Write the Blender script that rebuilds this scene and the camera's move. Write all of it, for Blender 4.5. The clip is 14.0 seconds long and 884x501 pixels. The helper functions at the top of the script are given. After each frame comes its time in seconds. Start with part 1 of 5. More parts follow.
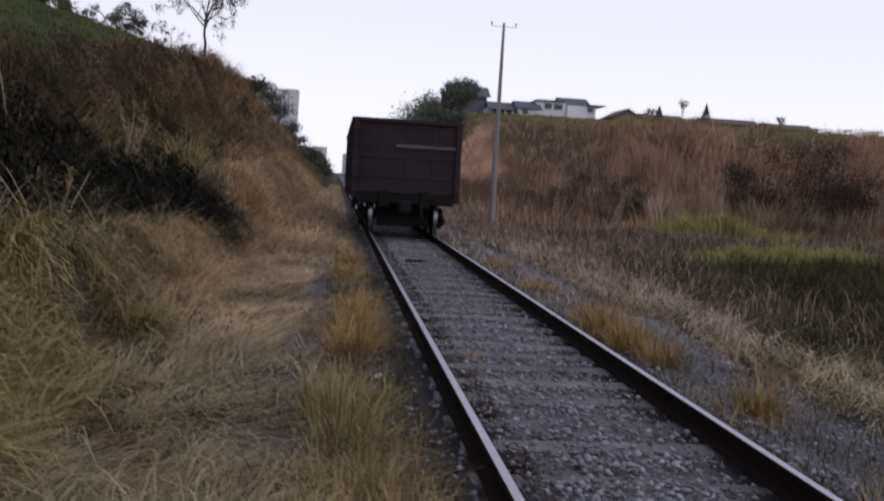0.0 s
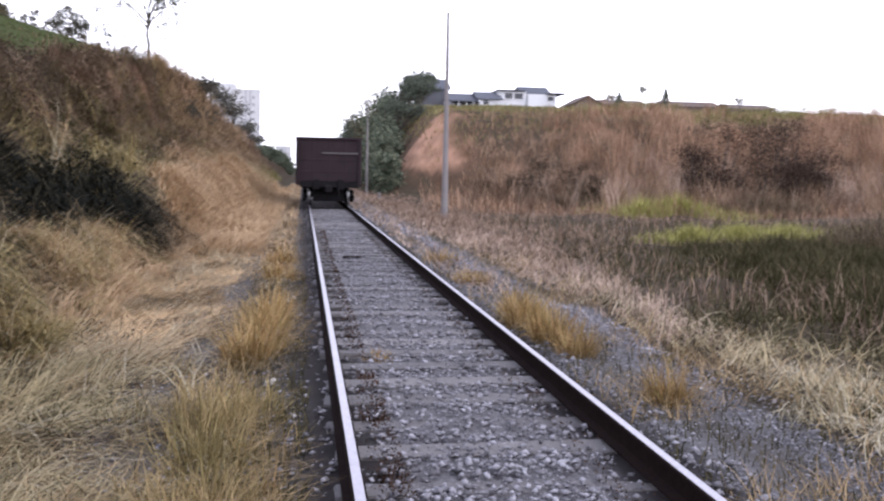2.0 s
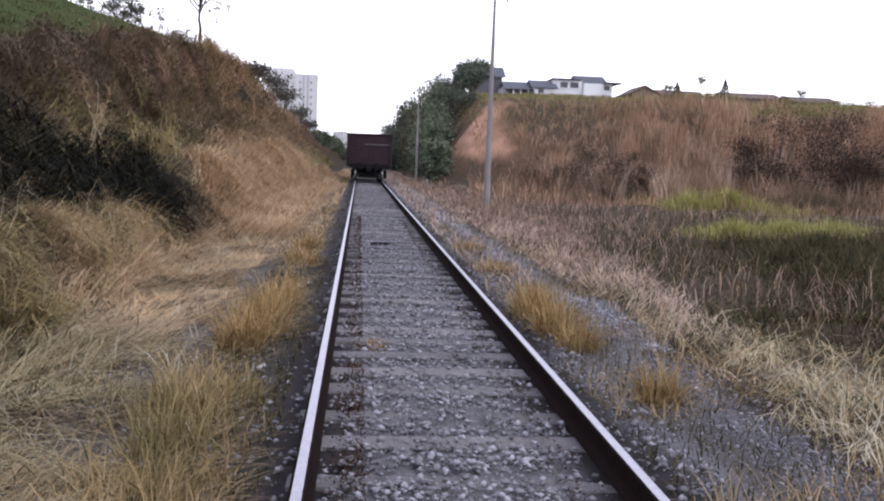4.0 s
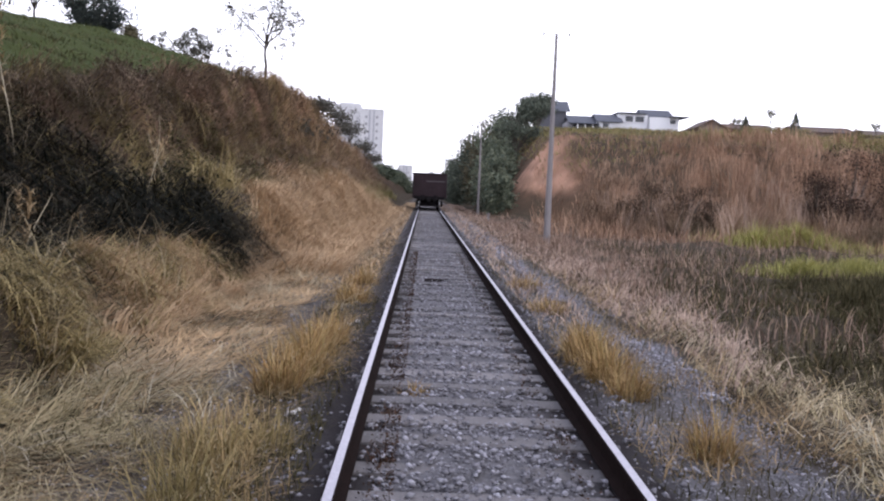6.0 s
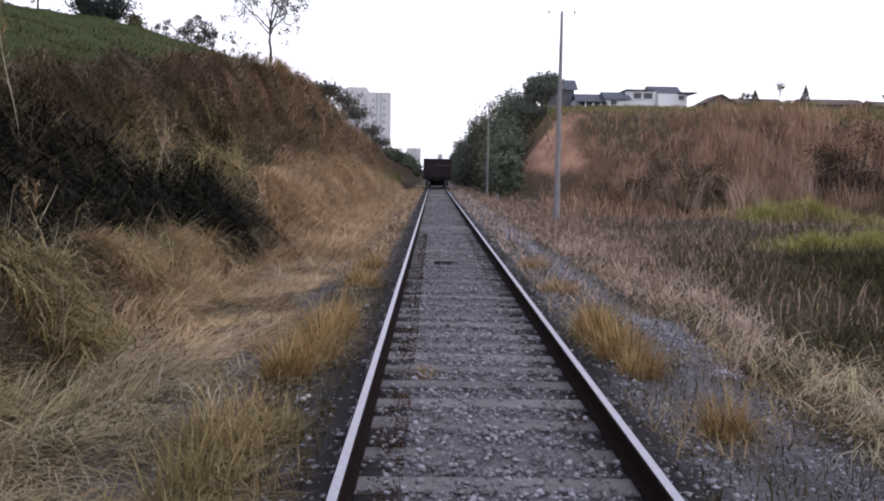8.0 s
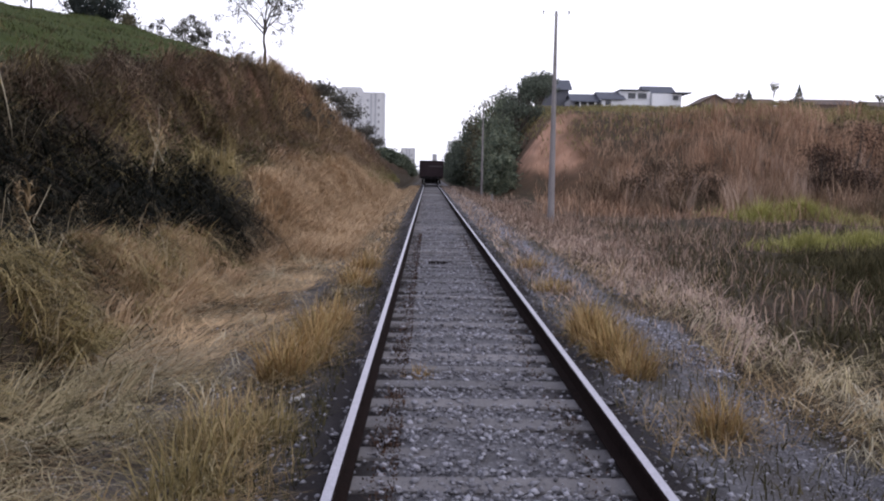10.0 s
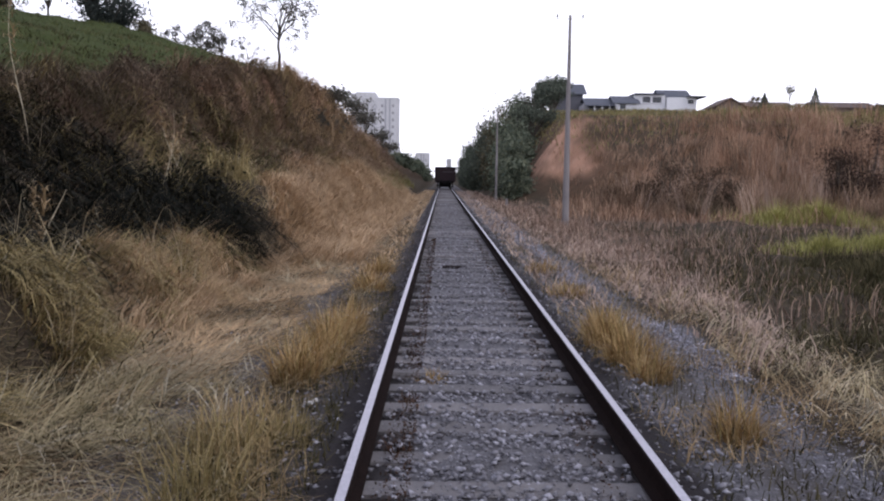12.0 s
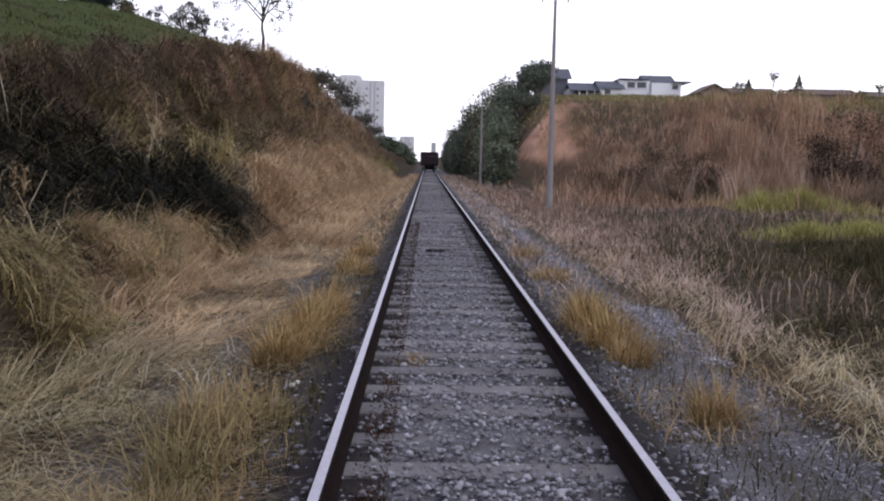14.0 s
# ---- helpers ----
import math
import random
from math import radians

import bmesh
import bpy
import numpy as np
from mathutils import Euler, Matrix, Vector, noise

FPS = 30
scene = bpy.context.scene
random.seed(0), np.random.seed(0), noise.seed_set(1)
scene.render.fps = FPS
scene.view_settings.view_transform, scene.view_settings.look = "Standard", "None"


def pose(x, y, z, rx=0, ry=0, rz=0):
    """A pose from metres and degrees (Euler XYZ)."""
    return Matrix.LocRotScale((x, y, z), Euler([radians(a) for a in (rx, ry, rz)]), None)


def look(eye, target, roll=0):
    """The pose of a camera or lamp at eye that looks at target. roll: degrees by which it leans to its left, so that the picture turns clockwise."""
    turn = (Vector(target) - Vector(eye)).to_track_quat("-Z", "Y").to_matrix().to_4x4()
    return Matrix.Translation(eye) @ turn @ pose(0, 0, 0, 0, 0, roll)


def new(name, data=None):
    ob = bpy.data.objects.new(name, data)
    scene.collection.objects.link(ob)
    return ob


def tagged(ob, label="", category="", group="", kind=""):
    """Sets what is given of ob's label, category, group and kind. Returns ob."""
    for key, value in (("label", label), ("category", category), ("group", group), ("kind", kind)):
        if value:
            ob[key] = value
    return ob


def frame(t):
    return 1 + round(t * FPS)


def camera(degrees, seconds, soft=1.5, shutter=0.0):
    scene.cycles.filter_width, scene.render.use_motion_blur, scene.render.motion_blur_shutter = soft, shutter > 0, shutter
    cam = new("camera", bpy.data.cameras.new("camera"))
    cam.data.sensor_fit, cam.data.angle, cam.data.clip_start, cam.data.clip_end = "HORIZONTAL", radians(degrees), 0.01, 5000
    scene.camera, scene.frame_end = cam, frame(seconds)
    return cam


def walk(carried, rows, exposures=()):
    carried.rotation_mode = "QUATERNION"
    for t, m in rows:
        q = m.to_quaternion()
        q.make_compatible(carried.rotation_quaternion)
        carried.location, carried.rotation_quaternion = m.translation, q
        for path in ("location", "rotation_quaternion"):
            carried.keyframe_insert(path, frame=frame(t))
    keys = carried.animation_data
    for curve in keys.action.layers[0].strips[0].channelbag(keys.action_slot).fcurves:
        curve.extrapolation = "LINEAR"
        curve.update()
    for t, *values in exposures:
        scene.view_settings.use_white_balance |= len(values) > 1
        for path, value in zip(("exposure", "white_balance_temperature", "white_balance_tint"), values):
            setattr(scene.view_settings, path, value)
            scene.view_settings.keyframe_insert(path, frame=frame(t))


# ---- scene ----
cam = camera(51.3, 14.0, soft=2.1, shutter=0.5)
PATH = [
    (0, (-1.783, -0.059, 1.677), (-1.547, 1.921, 1.521), 3.5),
    (0.5, (-1.522, 0.079, 1.678), (-1.278, 2.05, 1.44), 3.6),
    (1, (-1.353, 0.129, 1.661), (-0.996, 2.084, 1.434), 3.8),
    (1.5, (-1.203, 0.264, 1.687), (-0.823, 2.214, 1.457), 2.5),
    (2, (-1.104, 0.25, 1.665), (-0.805, 2.22, 1.498), 1.1),
    (2.2, (-1.026, 0.234, 1.639), (-0.8, 2.213, 1.463), 2.0),
    (4.3, (-0.569, 0.35, 1.683), (-0.389, 2.333, 1.486), 2.1),
    (4.5, (-0.555, 0.404, 1.684), (-0.366, 2.386, 1.489), 1.7),
    (5, (-0.535, 0.547, 1.7), (-0.324, 2.529, 1.528), 1.7),
    (5.5, (-0.49, 0.602, 1.705), (-0.396, 2.593, 1.551), 1.0),
    (6, (-0.409, 0.592, 1.727), (-0.366, 2.587, 1.597), 2.4),
    (6.5, (-0.371, 0.597, 1.716), (-0.386, 2.593, 1.582), 2.6),
    (7, (-0.378, 0.672, 1.704), (-0.37, 2.667, 1.564), 2.0),
    (7.5, (-0.38, 0.673, 1.715), (-0.357, 2.667, 1.556), 0.9),
    (8, (-0.376, 0.653, 1.726), (-0.355, 2.646, 1.557), 1.0),
    (10.5, (-0.374, 0.661, 1.722), (-0.34, 2.654, 1.553), 1.0),
    (11, (-0.362, 0.642, 1.732), (-0.333, 2.634, 1.551), 0.9),
    (11.5, (-0.365, 0.654, 1.726), (-0.343, 2.647, 1.56), 0.9),
    (12, (-0.364, 0.686, 1.711), (-0.363, 2.68, 1.552), 0.8),
    (12.5, (-0.352, 0.681, 1.709), (-0.343, 2.675, 1.551), 0.6),
    (13, (-0.348, 0.674, 1.717), (-0.328, 2.667, 1.554), 1.0),
    (13.5, (-0.343, 0.624, 1.723), (-0.309, 2.615, 1.539), 1.0),
    (14, (-0.347, 0.663, 1.707), (-0.311, 2.654, 1.514), 1.2),
]
EXPOSURES = [(0.0, -0.85), (0.5, -0.5), (1.0, 0.45), (1.5, 0.52), (2.2, 0.5), (4.5, 0.2), (5.5, 0.22), (6.0, 0.2), (6.5, -0.08), (7.5, -0.2), (14.0, -0.22)]
walk(cam, [(t, look(eye, target, roll)) for t, eye, target, roll in PATH], [(t, stops, 6150, 11) for t, stops in EXPOSURES])


# ---- light ----
world = bpy.data.worlds.new("overcast_evening")
scene.world = world
world.use_nodes = True
wn = world.node_tree
wn.nodes.clear()
sky = wn.nodes.new("ShaderNodeTexSky")
sky.sky_type, sky.sun_disc = "NISHITA", False
sky.sun_elevation, sky.sun_rotation = radians(53), radians(135)
sky.air_density, sky.dust_density, sky.ozone_density = 1.5, 4.0, 1.0
clear = wn.nodes.new("ShaderNodeBackground")
clear.inputs["Strength"].default_value = 0.1
wn.links.new(sky.outputs["Color"], clear.inputs["Color"])
cloud = wn.nodes.new("ShaderNodeBackground")
cloud.inputs["Strength"].default_value = 1.0
where = wn.nodes.new("ShaderNodeTexCoord")
split = wn.nodes.new("ShaderNodeSeparateXYZ")
wn.links.new(where.outputs["Generated"], split.inputs[0])
layer = wn.nodes.new("ShaderNodeValToRGB")
layer.color_ramp.elements[0].position, layer.color_ramp.elements[0].color = 0.05, (2.1, 2.03, 2.2, 1)
layer.color_ramp.elements[1].position, layer.color_ramp.elements[1].color = 0.65, (0.85, 0.88, 1.1, 1)
wn.links.new(split.outputs["Z"], layer.inputs["Fac"])
wn.links.new(layer.outputs["Color"], cloud.inputs["Color"])
veil = wn.nodes.new("ShaderNodeMixShader")
veil.inputs["Fac"].default_value = 0.85
wn.links.new(clear.outputs[0], veil.inputs[1])
wn.links.new(cloud.outputs[0], veil.inputs[2])
wout = wn.nodes.new("ShaderNodeOutputWorld")
wn.links.new(veil.outputs[0], wout.inputs["Surface"])

sun = new("sun", bpy.data.lights.new("sun", "SUN"))
sun.data.energy, sun.data.angle, sun.data.color = 0.8, radians(25), (1.0, 0.93, 0.85)
sun.matrix_world = look((14, -14, 26), (0, 0, 0))


# ---- materials ----
def nodes_of(name):
    m = bpy.data.materials.new(name)
    m.use_nodes = True
    t = m.node_tree
    return m, t, t.nodes["Principled BSDF"]


def ramp_node(t, colours):
    r = t.nodes.new("ShaderNodeValToRGB")
    e = r.color_ramp.elements
    while len(e) < len(colours):
        e.new(0.5)
    for k, c in enumerate(colours):
        e[k].position = k / (len(colours) - 1)
        e[k].color = (*c, 1)
    return r


def noise_node(t, scale, detail=4.0, rough=0.6):
    n = t.nodes.new("ShaderNodeTexNoise")
    g = t.nodes.new("ShaderNodeNewGeometry")
    t.links.new(g.outputs["Position"], n.inputs["Vector"])
    n.inputs["Scale"].default_value, n.inputs["Detail"].default_value, n.inputs["Roughness"].default_value = scale, detail, rough
    return n


def mix_node(t, a, b, fac, mode="MIX"):
    x = t.nodes.new("ShaderNodeMix")
    x.data_type, x.blend_type = "RGBA", mode
    for sock, v in ((x.inputs[6], a), (x.inputs[7], b), (x.inputs[0], fac)):
        if isinstance(v, (int, float)):
            sock.default_value = v
        elif isinstance(v, tuple):
            sock.default_value = (*v, 1)
        else:
            t.links.new(v, sock)
    return x.outputs[2]


def surface(name, colours, scale=3.0, fine=40.0, rough=0.85, metal=0.0, bump=0.3, bump_scale=30.0, random_by=None, shine=0.5):
    """A two-scale mottled surface: large stains by one noise, fine grain by another."""
    m, t, p = nodes_of(name)
    big = ramp_node(t, colours)
    n1 = noise_node(t, scale)
    t.links.new(n1.outputs["Fac"], big.inputs["Fac"])
    n2 = noise_node(t, fine, 2.0)
    grain = ramp_node(t, [(0.55, 0.55, 0.55), (1.35, 1.35, 1.35)])
    t.links.new(n2.outputs["Fac"], grain.inputs["Fac"])
    col = mix_node(t, big.outputs["Color"], grain.outputs["Color"], 0.8, "MULTIPLY")
    if random_by:
        if random_by == "island":
            g = t.nodes.new("ShaderNodeNewGeometry")
            src = g.outputs["Random Per Island"]
        else:
            g = t.nodes.new("ShaderNodeObjectInfo")
            src = g.outputs["Random"]
        rr = ramp_node(t, [(0.5, 0.49, 0.48), (0.8, 0.79, 0.8), (1.0, 1.0, 1.0), (1.6, 1.6, 1.62)] if random_by == "island" else [(0.6, 0.6, 0.6), (1.3, 1.28, 1.25)])
        t.links.new(src, rr.inputs["Fac"])
        col = mix_node(t, col, rr.outputs["Color"], 1.0, "MULTIPLY")
    t.links.new(col, p.inputs["Base Color"])
    p.inputs["Roughness"].default_value, p.inputs["Metallic"].default_value = rough, metal
    p.inputs["Specular IOR Level"].default_value = shine
    if bump:
        nb = noise_node(t, bump_scale, 3.0)
        b = t.nodes.new("ShaderNodeBump")
        b.inputs["Strength"].default_value, b.inputs["Distance"].default_value = bump, 0.02
        t.links.new(nb.outputs["Fac"], b.inputs["Height"])
        t.links.new(b.outputs["Normal"], p.inputs["Normal"])
    return m


def blade_mat(name, colours, patch=0.35, sheer=0.15, shine=0.12):
    """Leaf or straw: each blade its own tone, patches of lighter and duller growth over metres."""
    m, t, p = nodes_of(name)
    g = t.nodes.new("ShaderNodeNewGeometry")
    r = ramp_node(t, colours)
    t.links.new(g.outputs["Random Per Island"], r.inputs["Fac"])
    n = noise_node(t, 0.9, 3.0)
    pr = ramp_node(t, [(1 - patch, 1 - patch, 1 - patch * 0.9), (1 + patch, 1 + patch * 0.9, 1 + patch * 0.8)])
    t.links.new(n.outputs["Fac"], pr.inputs["Fac"])
    col = mix_node(t, r.outputs["Color"], pr.outputs["Color"], 1.0, "MULTIPLY")
    t.links.new(col, p.inputs["Base Color"])
    p.inputs["Roughness"].default_value = 0.75
    p.inputs["Specular IOR Level"].default_value = shine
    tr = t.nodes.new("ShaderNodeBsdfTranslucent")
    t.links.new(col, tr.inputs["Color"])
    mx = t.nodes.new("ShaderNodeMixShader")
    mx.inputs["Fac"].default_value = sheer
    t.links.new(p.outputs[0], mx.inputs[1])
    t.links.new(tr.outputs[0], mx.inputs[2])
    t.links.new(mx.outputs[0], t.nodes["Material Output"].inputs["Surface"])
    return m


M_STRAW = blade_mat("pale_straw", [(0.15, 0.106, 0.058), (0.36, 0.26, 0.143), (0.5, 0.37, 0.21), (0.23, 0.172, 0.09)])
M_LAID = blade_mat("laid_tan_straw", [(0.31, 0.205, 0.11), (0.62, 0.43, 0.24), (0.76, 0.57, 0.345), (0.41, 0.285, 0.155)], patch=0.4)
M_PALE = blade_mat("bleached_straw", [(0.17, 0.142, 0.088), (0.39, 0.325, 0.2), (0.64, 0.55, 0.375), (0.27, 0.225, 0.13)], patch=0.55)
M_PALEST = blade_mat("palest_straw", [(0.3, 0.27, 0.19), (0.5, 0.45, 0.33), (0.66, 0.6, 0.46), (0.22, 0.195, 0.13)], patch=0.3)
M_GREYSTRAW = blade_mat("grey_olive_straw", [(0.12, 0.103, 0.058), (0.33, 0.28, 0.155), (0.55, 0.47, 0.285), (0.2, 0.172, 0.09)], patch=0.6)
M_TAN = blade_mat("tan_hay", [(0.27, 0.18, 0.1), (0.54, 0.38, 0.225), (0.68, 0.51, 0.32), (0.39, 0.265, 0.15)])
M_GOLD = blade_mat("golden_grass", [(0.13, 0.075, 0.03), (0.33, 0.2, 0.08), (0.54, 0.4, 0.2), (0.2, 0.14, 0.055), (0.43, 0.29, 0.125), (0.27, 0.23, 0.085)], patch=0.5)
M_REDTAN = blade_mat("reddish_tan_grass", [(0.17, 0.1, 0.066), (0.36, 0.225, 0.145), (0.5, 0.34, 0.225), (0.27, 0.165, 0.11)], patch=0.45)
M_VERGE = blade_mat("muted_tan_grass", [(0.15, 0.11, 0.052), (0.34, 0.245, 0.12), (0.52, 0.4, 0.215), (0.24, 0.185, 0.085)], patch=0.5)
M_LITTER = blade_mat("rust_brown_litter", [(0.022, 0.013, 0.01), (0.06, 0.035, 0.025), (0.1, 0.06, 0.042), (0.04, 0.03, 0.02)], patch=0.5, shine=0.05)
M_OLIVELEAF = blade_mat("olive_leaves", [(0.03, 0.03, 0.016), (0.075, 0.07, 0.034), (0.13, 0.115, 0.055), (0.05, 0.052, 0.026)], patch=0.6, shine=0.05)
M_AIRLEAF = blade_mat("grey_green_feathery_leaves", [(0.05, 0.05, 0.044), (0.1, 0.098, 0.082), (0.17, 0.16, 0.13), (0.075, 0.075, 0.06)], sheer=0.35)
M_PINK = blade_mat("rosy_bleached_grass", [(0.24, 0.172, 0.135), (0.43, 0.32, 0.25), (0.56, 0.44, 0.345), (0.32, 0.237, 0.183)], patch=0.5)
M_OLIVE = blade_mat("olive_straw", [(0.12, 0.096, 0.04), (0.26, 0.205, 0.09), (0.4, 0.31, 0.145), (0.17, 0.15, 0.06)])
M_HEAP = blade_mat("heaped_olive_straw", [(0.12, 0.098, 0.042), (0.38, 0.3, 0.135), (0.62, 0.5, 0.25), (0.24, 0.21, 0.085)], patch=0.5)
M_RUSSET = blade_mat("russet_dead_grass", [(0.115, 0.076, 0.052), (0.265, 0.175, 0.117), (0.41, 0.292, 0.195), (0.195, 0.133, 0.092)], patch=0.5)
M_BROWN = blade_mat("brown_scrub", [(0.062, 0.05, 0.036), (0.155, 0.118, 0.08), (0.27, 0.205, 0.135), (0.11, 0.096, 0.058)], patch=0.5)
M_WEED = blade_mat("withered_weeds", [(0.135, 0.092, 0.072), (0.3, 0.208, 0.158), (0.45, 0.33, 0.245), (0.18, 0.132, 0.092)], patch=0.5)
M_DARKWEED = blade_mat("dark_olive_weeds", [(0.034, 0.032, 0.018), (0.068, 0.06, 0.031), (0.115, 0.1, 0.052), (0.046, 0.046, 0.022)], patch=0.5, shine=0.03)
M_GREEN = blade_mat("fresh_grass", [(0.2, 0.2, 0.065), (0.35, 0.345, 0.1), (0.47, 0.44, 0.165), (0.24, 0.23, 0.085)])
M_CREST = blade_mat("yellow_green_grass", [(0.13, 0.11, 0.045), (0.24, 0.21, 0.085), (0.32, 0.28, 0.13), (0.16, 0.16, 0.06)])
M_HILL = blade_mat("hill_grass", [(0.026, 0.036, 0.014), (0.064, 0.085, 0.03), (0.12, 0.135, 0.05), (0.062, 0.062, 0.03)], patch=0.8)
# frond colour sunk near black so the bank's hollow reads as shade
M_FROND = blade_mat("shade_dark_fronds", [(0.005, 0.006, 0.005), (0.011, 0.012, 0.009), (0.016, 0.016, 0.012), (0.05, 0.044, 0.028)], sheer=0.1, shine=0.03)
M_LEAF = blade_mat("tree_leaves", [(0.066, 0.085, 0.068), (0.135, 0.16, 0.112), (0.21, 0.23, 0.155), (0.095, 0.12, 0.086)])
M_EVERGREEN = blade_mat("dark_evergreen_leaves", [(0.024, 0.032, 0.03), (0.045, 0.055, 0.05), (0.07, 0.08, 0.07), (0.034, 0.042, 0.04)], shine=0.03)
M_LEAFD = blade_mat("dark_tree_leaves", [(0.052, 0.064, 0.055), (0.1, 0.118, 0.092), (0.15, 0.168, 0.122), (0.072, 0.088, 0.07)], shine=0.05)
M_LEAFB = blade_mat("brown_green_leaves", [(0.065, 0.06, 0.04), (0.12, 0.108, 0.066), (0.18, 0.155, 0.095), (0.09, 0.085, 0.052)])
M_VINE = blade_mat("withered_vine_leaves", [(0.08, 0.06, 0.044), (0.175, 0.127, 0.086), (0.26, 0.195, 0.13), (0.125, 0.106, 0.062)], patch=0.55)
M_BROWNLEAF = blade_mat("dark_brown_leaves", [(0.04, 0.03, 0.023), (0.09, 0.064, 0.046), (0.14, 0.1, 0.068), (0.06, 0.05, 0.032)], patch=0.5, shine=0.03)
# near-black vine colour stands for shade in the bank hollow and heap gaps
M_VINED = blade_mat("shade_dark_vine_leaves", [(0.006, 0.007, 0.005), (0.013, 0.014, 0.009), (0.03, 0.028, 0.016), (0.009, 0.01, 0.007)], patch=0.5, shine=0.03)
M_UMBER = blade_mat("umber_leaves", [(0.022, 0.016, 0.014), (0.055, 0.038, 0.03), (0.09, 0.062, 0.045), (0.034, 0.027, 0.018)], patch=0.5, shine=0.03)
M_PALESTONE = surface("pale_lilac_gravel", [(0.3, 0.29, 0.33), (0.46, 0.45, 0.5)], 1.5, 120, 0.85, random_by="island", shine=0.2)
M_STALK = surface("dry_stalk", [(0.4, 0.34, 0.23), (0.62, 0.54, 0.38)], 8, 60, 0.8)
M_BARK = surface("grey_bark", [(0.05, 0.04, 0.032), (0.12, 0.1, 0.08)], 6, 50, 0.9)
M_STONE = surface("ballast_stone", [(0.13, 0.125, 0.136), (0.38, 0.37, 0.4)], 1.5, 120, 0.85, random_by="island", shine=0.2)
M_SLEEPER = surface("weathered_sleeper", [(0.1, 0.093, 0.096), (0.25, 0.233, 0.238)], 2.2, 45, 0.9, bump=0.6, bump_scale=60, random_by="object")
M_RUST = surface("rusty_rail_steel", [(0.008, 0.006, 0.006), (0.024, 0.015, 0.013)], 12, 90, 0.95, 0.0, shine=0.03)
M_RAILTOP = surface("polished_rail_head", [(0.4, 0.375, 0.42), (0.56, 0.535, 0.58)], 10, 80, 0.4, 1.0, bump=0.05)
M_WAGON = surface("dark_brown_wagon_paint", [(0.024, 0.017, 0.02), (0.05, 0.034, 0.038)], 1.6, 25, 0.85, shine=0.15)
M_WAGONF = surface("black_running_gear", [(0.008, 0.007, 0.008), (0.02, 0.018, 0.019)], 6, 50, 0.85, shine=0.1)
M_STRIPE = surface("faded_pale_steel", [(0.085, 0.072, 0.075), (0.14, 0.125, 0.13)], 3, 30, 0.8, shine=0.2)
M_TREAD = surface("worn_wheel_steel", [(0.3, 0.3, 0.3), (0.42, 0.41, 0.4)], 6, 40, 0.4, 1.0, bump=0.05)
M_CONCRETE = surface("pole_concrete", [(0.19, 0.17, 0.175), (0.31, 0.285, 0.28)], 2.5, 50, 0.9)
M_WHITEWALL = surface("white_render", [(0.74, 0.74, 0.76), (0.84, 0.84, 0.86)], 0.8, 10, 0.9, bump=0.1)
M_GREYWALL = surface("grey_render", [(0.28, 0.28, 0.3), (0.4, 0.4, 0.42)], 0.8, 10, 0.9, bump=0.1)
# wall tone darkened to stand for the house lying in shadow
M_SHADEWALL = surface("shadowed_grey_wall", [(0.08, 0.08, 0.095), (0.14, 0.14, 0.16)], 0.8, 10, 0.9, bump=0.1)
M_BRICKWALL = surface("brown_wall", [(0.16, 0.125, 0.105), (0.26, 0.2, 0.165)], 0.8, 10, 0.9, bump=0.1)
M_ROOF = surface("dark_roof_sheet", [(0.07, 0.075, 0.095), (0.12, 0.125, 0.15)], 1.0, 12, 0.8, bump=0.1)
M_TILE = surface("clay_tile_roof", [(0.085, 0.06, 0.052), (0.15, 0.105, 0.085)], 1.0, 12, 0.85, bump=0.1)
M_WINDOW = surface("dark_window_glass", [(0.02, 0.022, 0.03), (0.05, 0.055, 0.065)], 1.0, 10, 0.15, bump=0.0)
M_GREYPIER = surface("grey_stair_band", [(0.4, 0.4, 0.43), (0.52, 0.52, 0.55)], 0.3, 5, 0.9, bump=0.1)
M_TOWER = surface("tower_concrete", [(0.62, 0.62, 0.63), (0.74, 0.73, 0.74)], 0.15, 3, 0.9, bump=0.1)


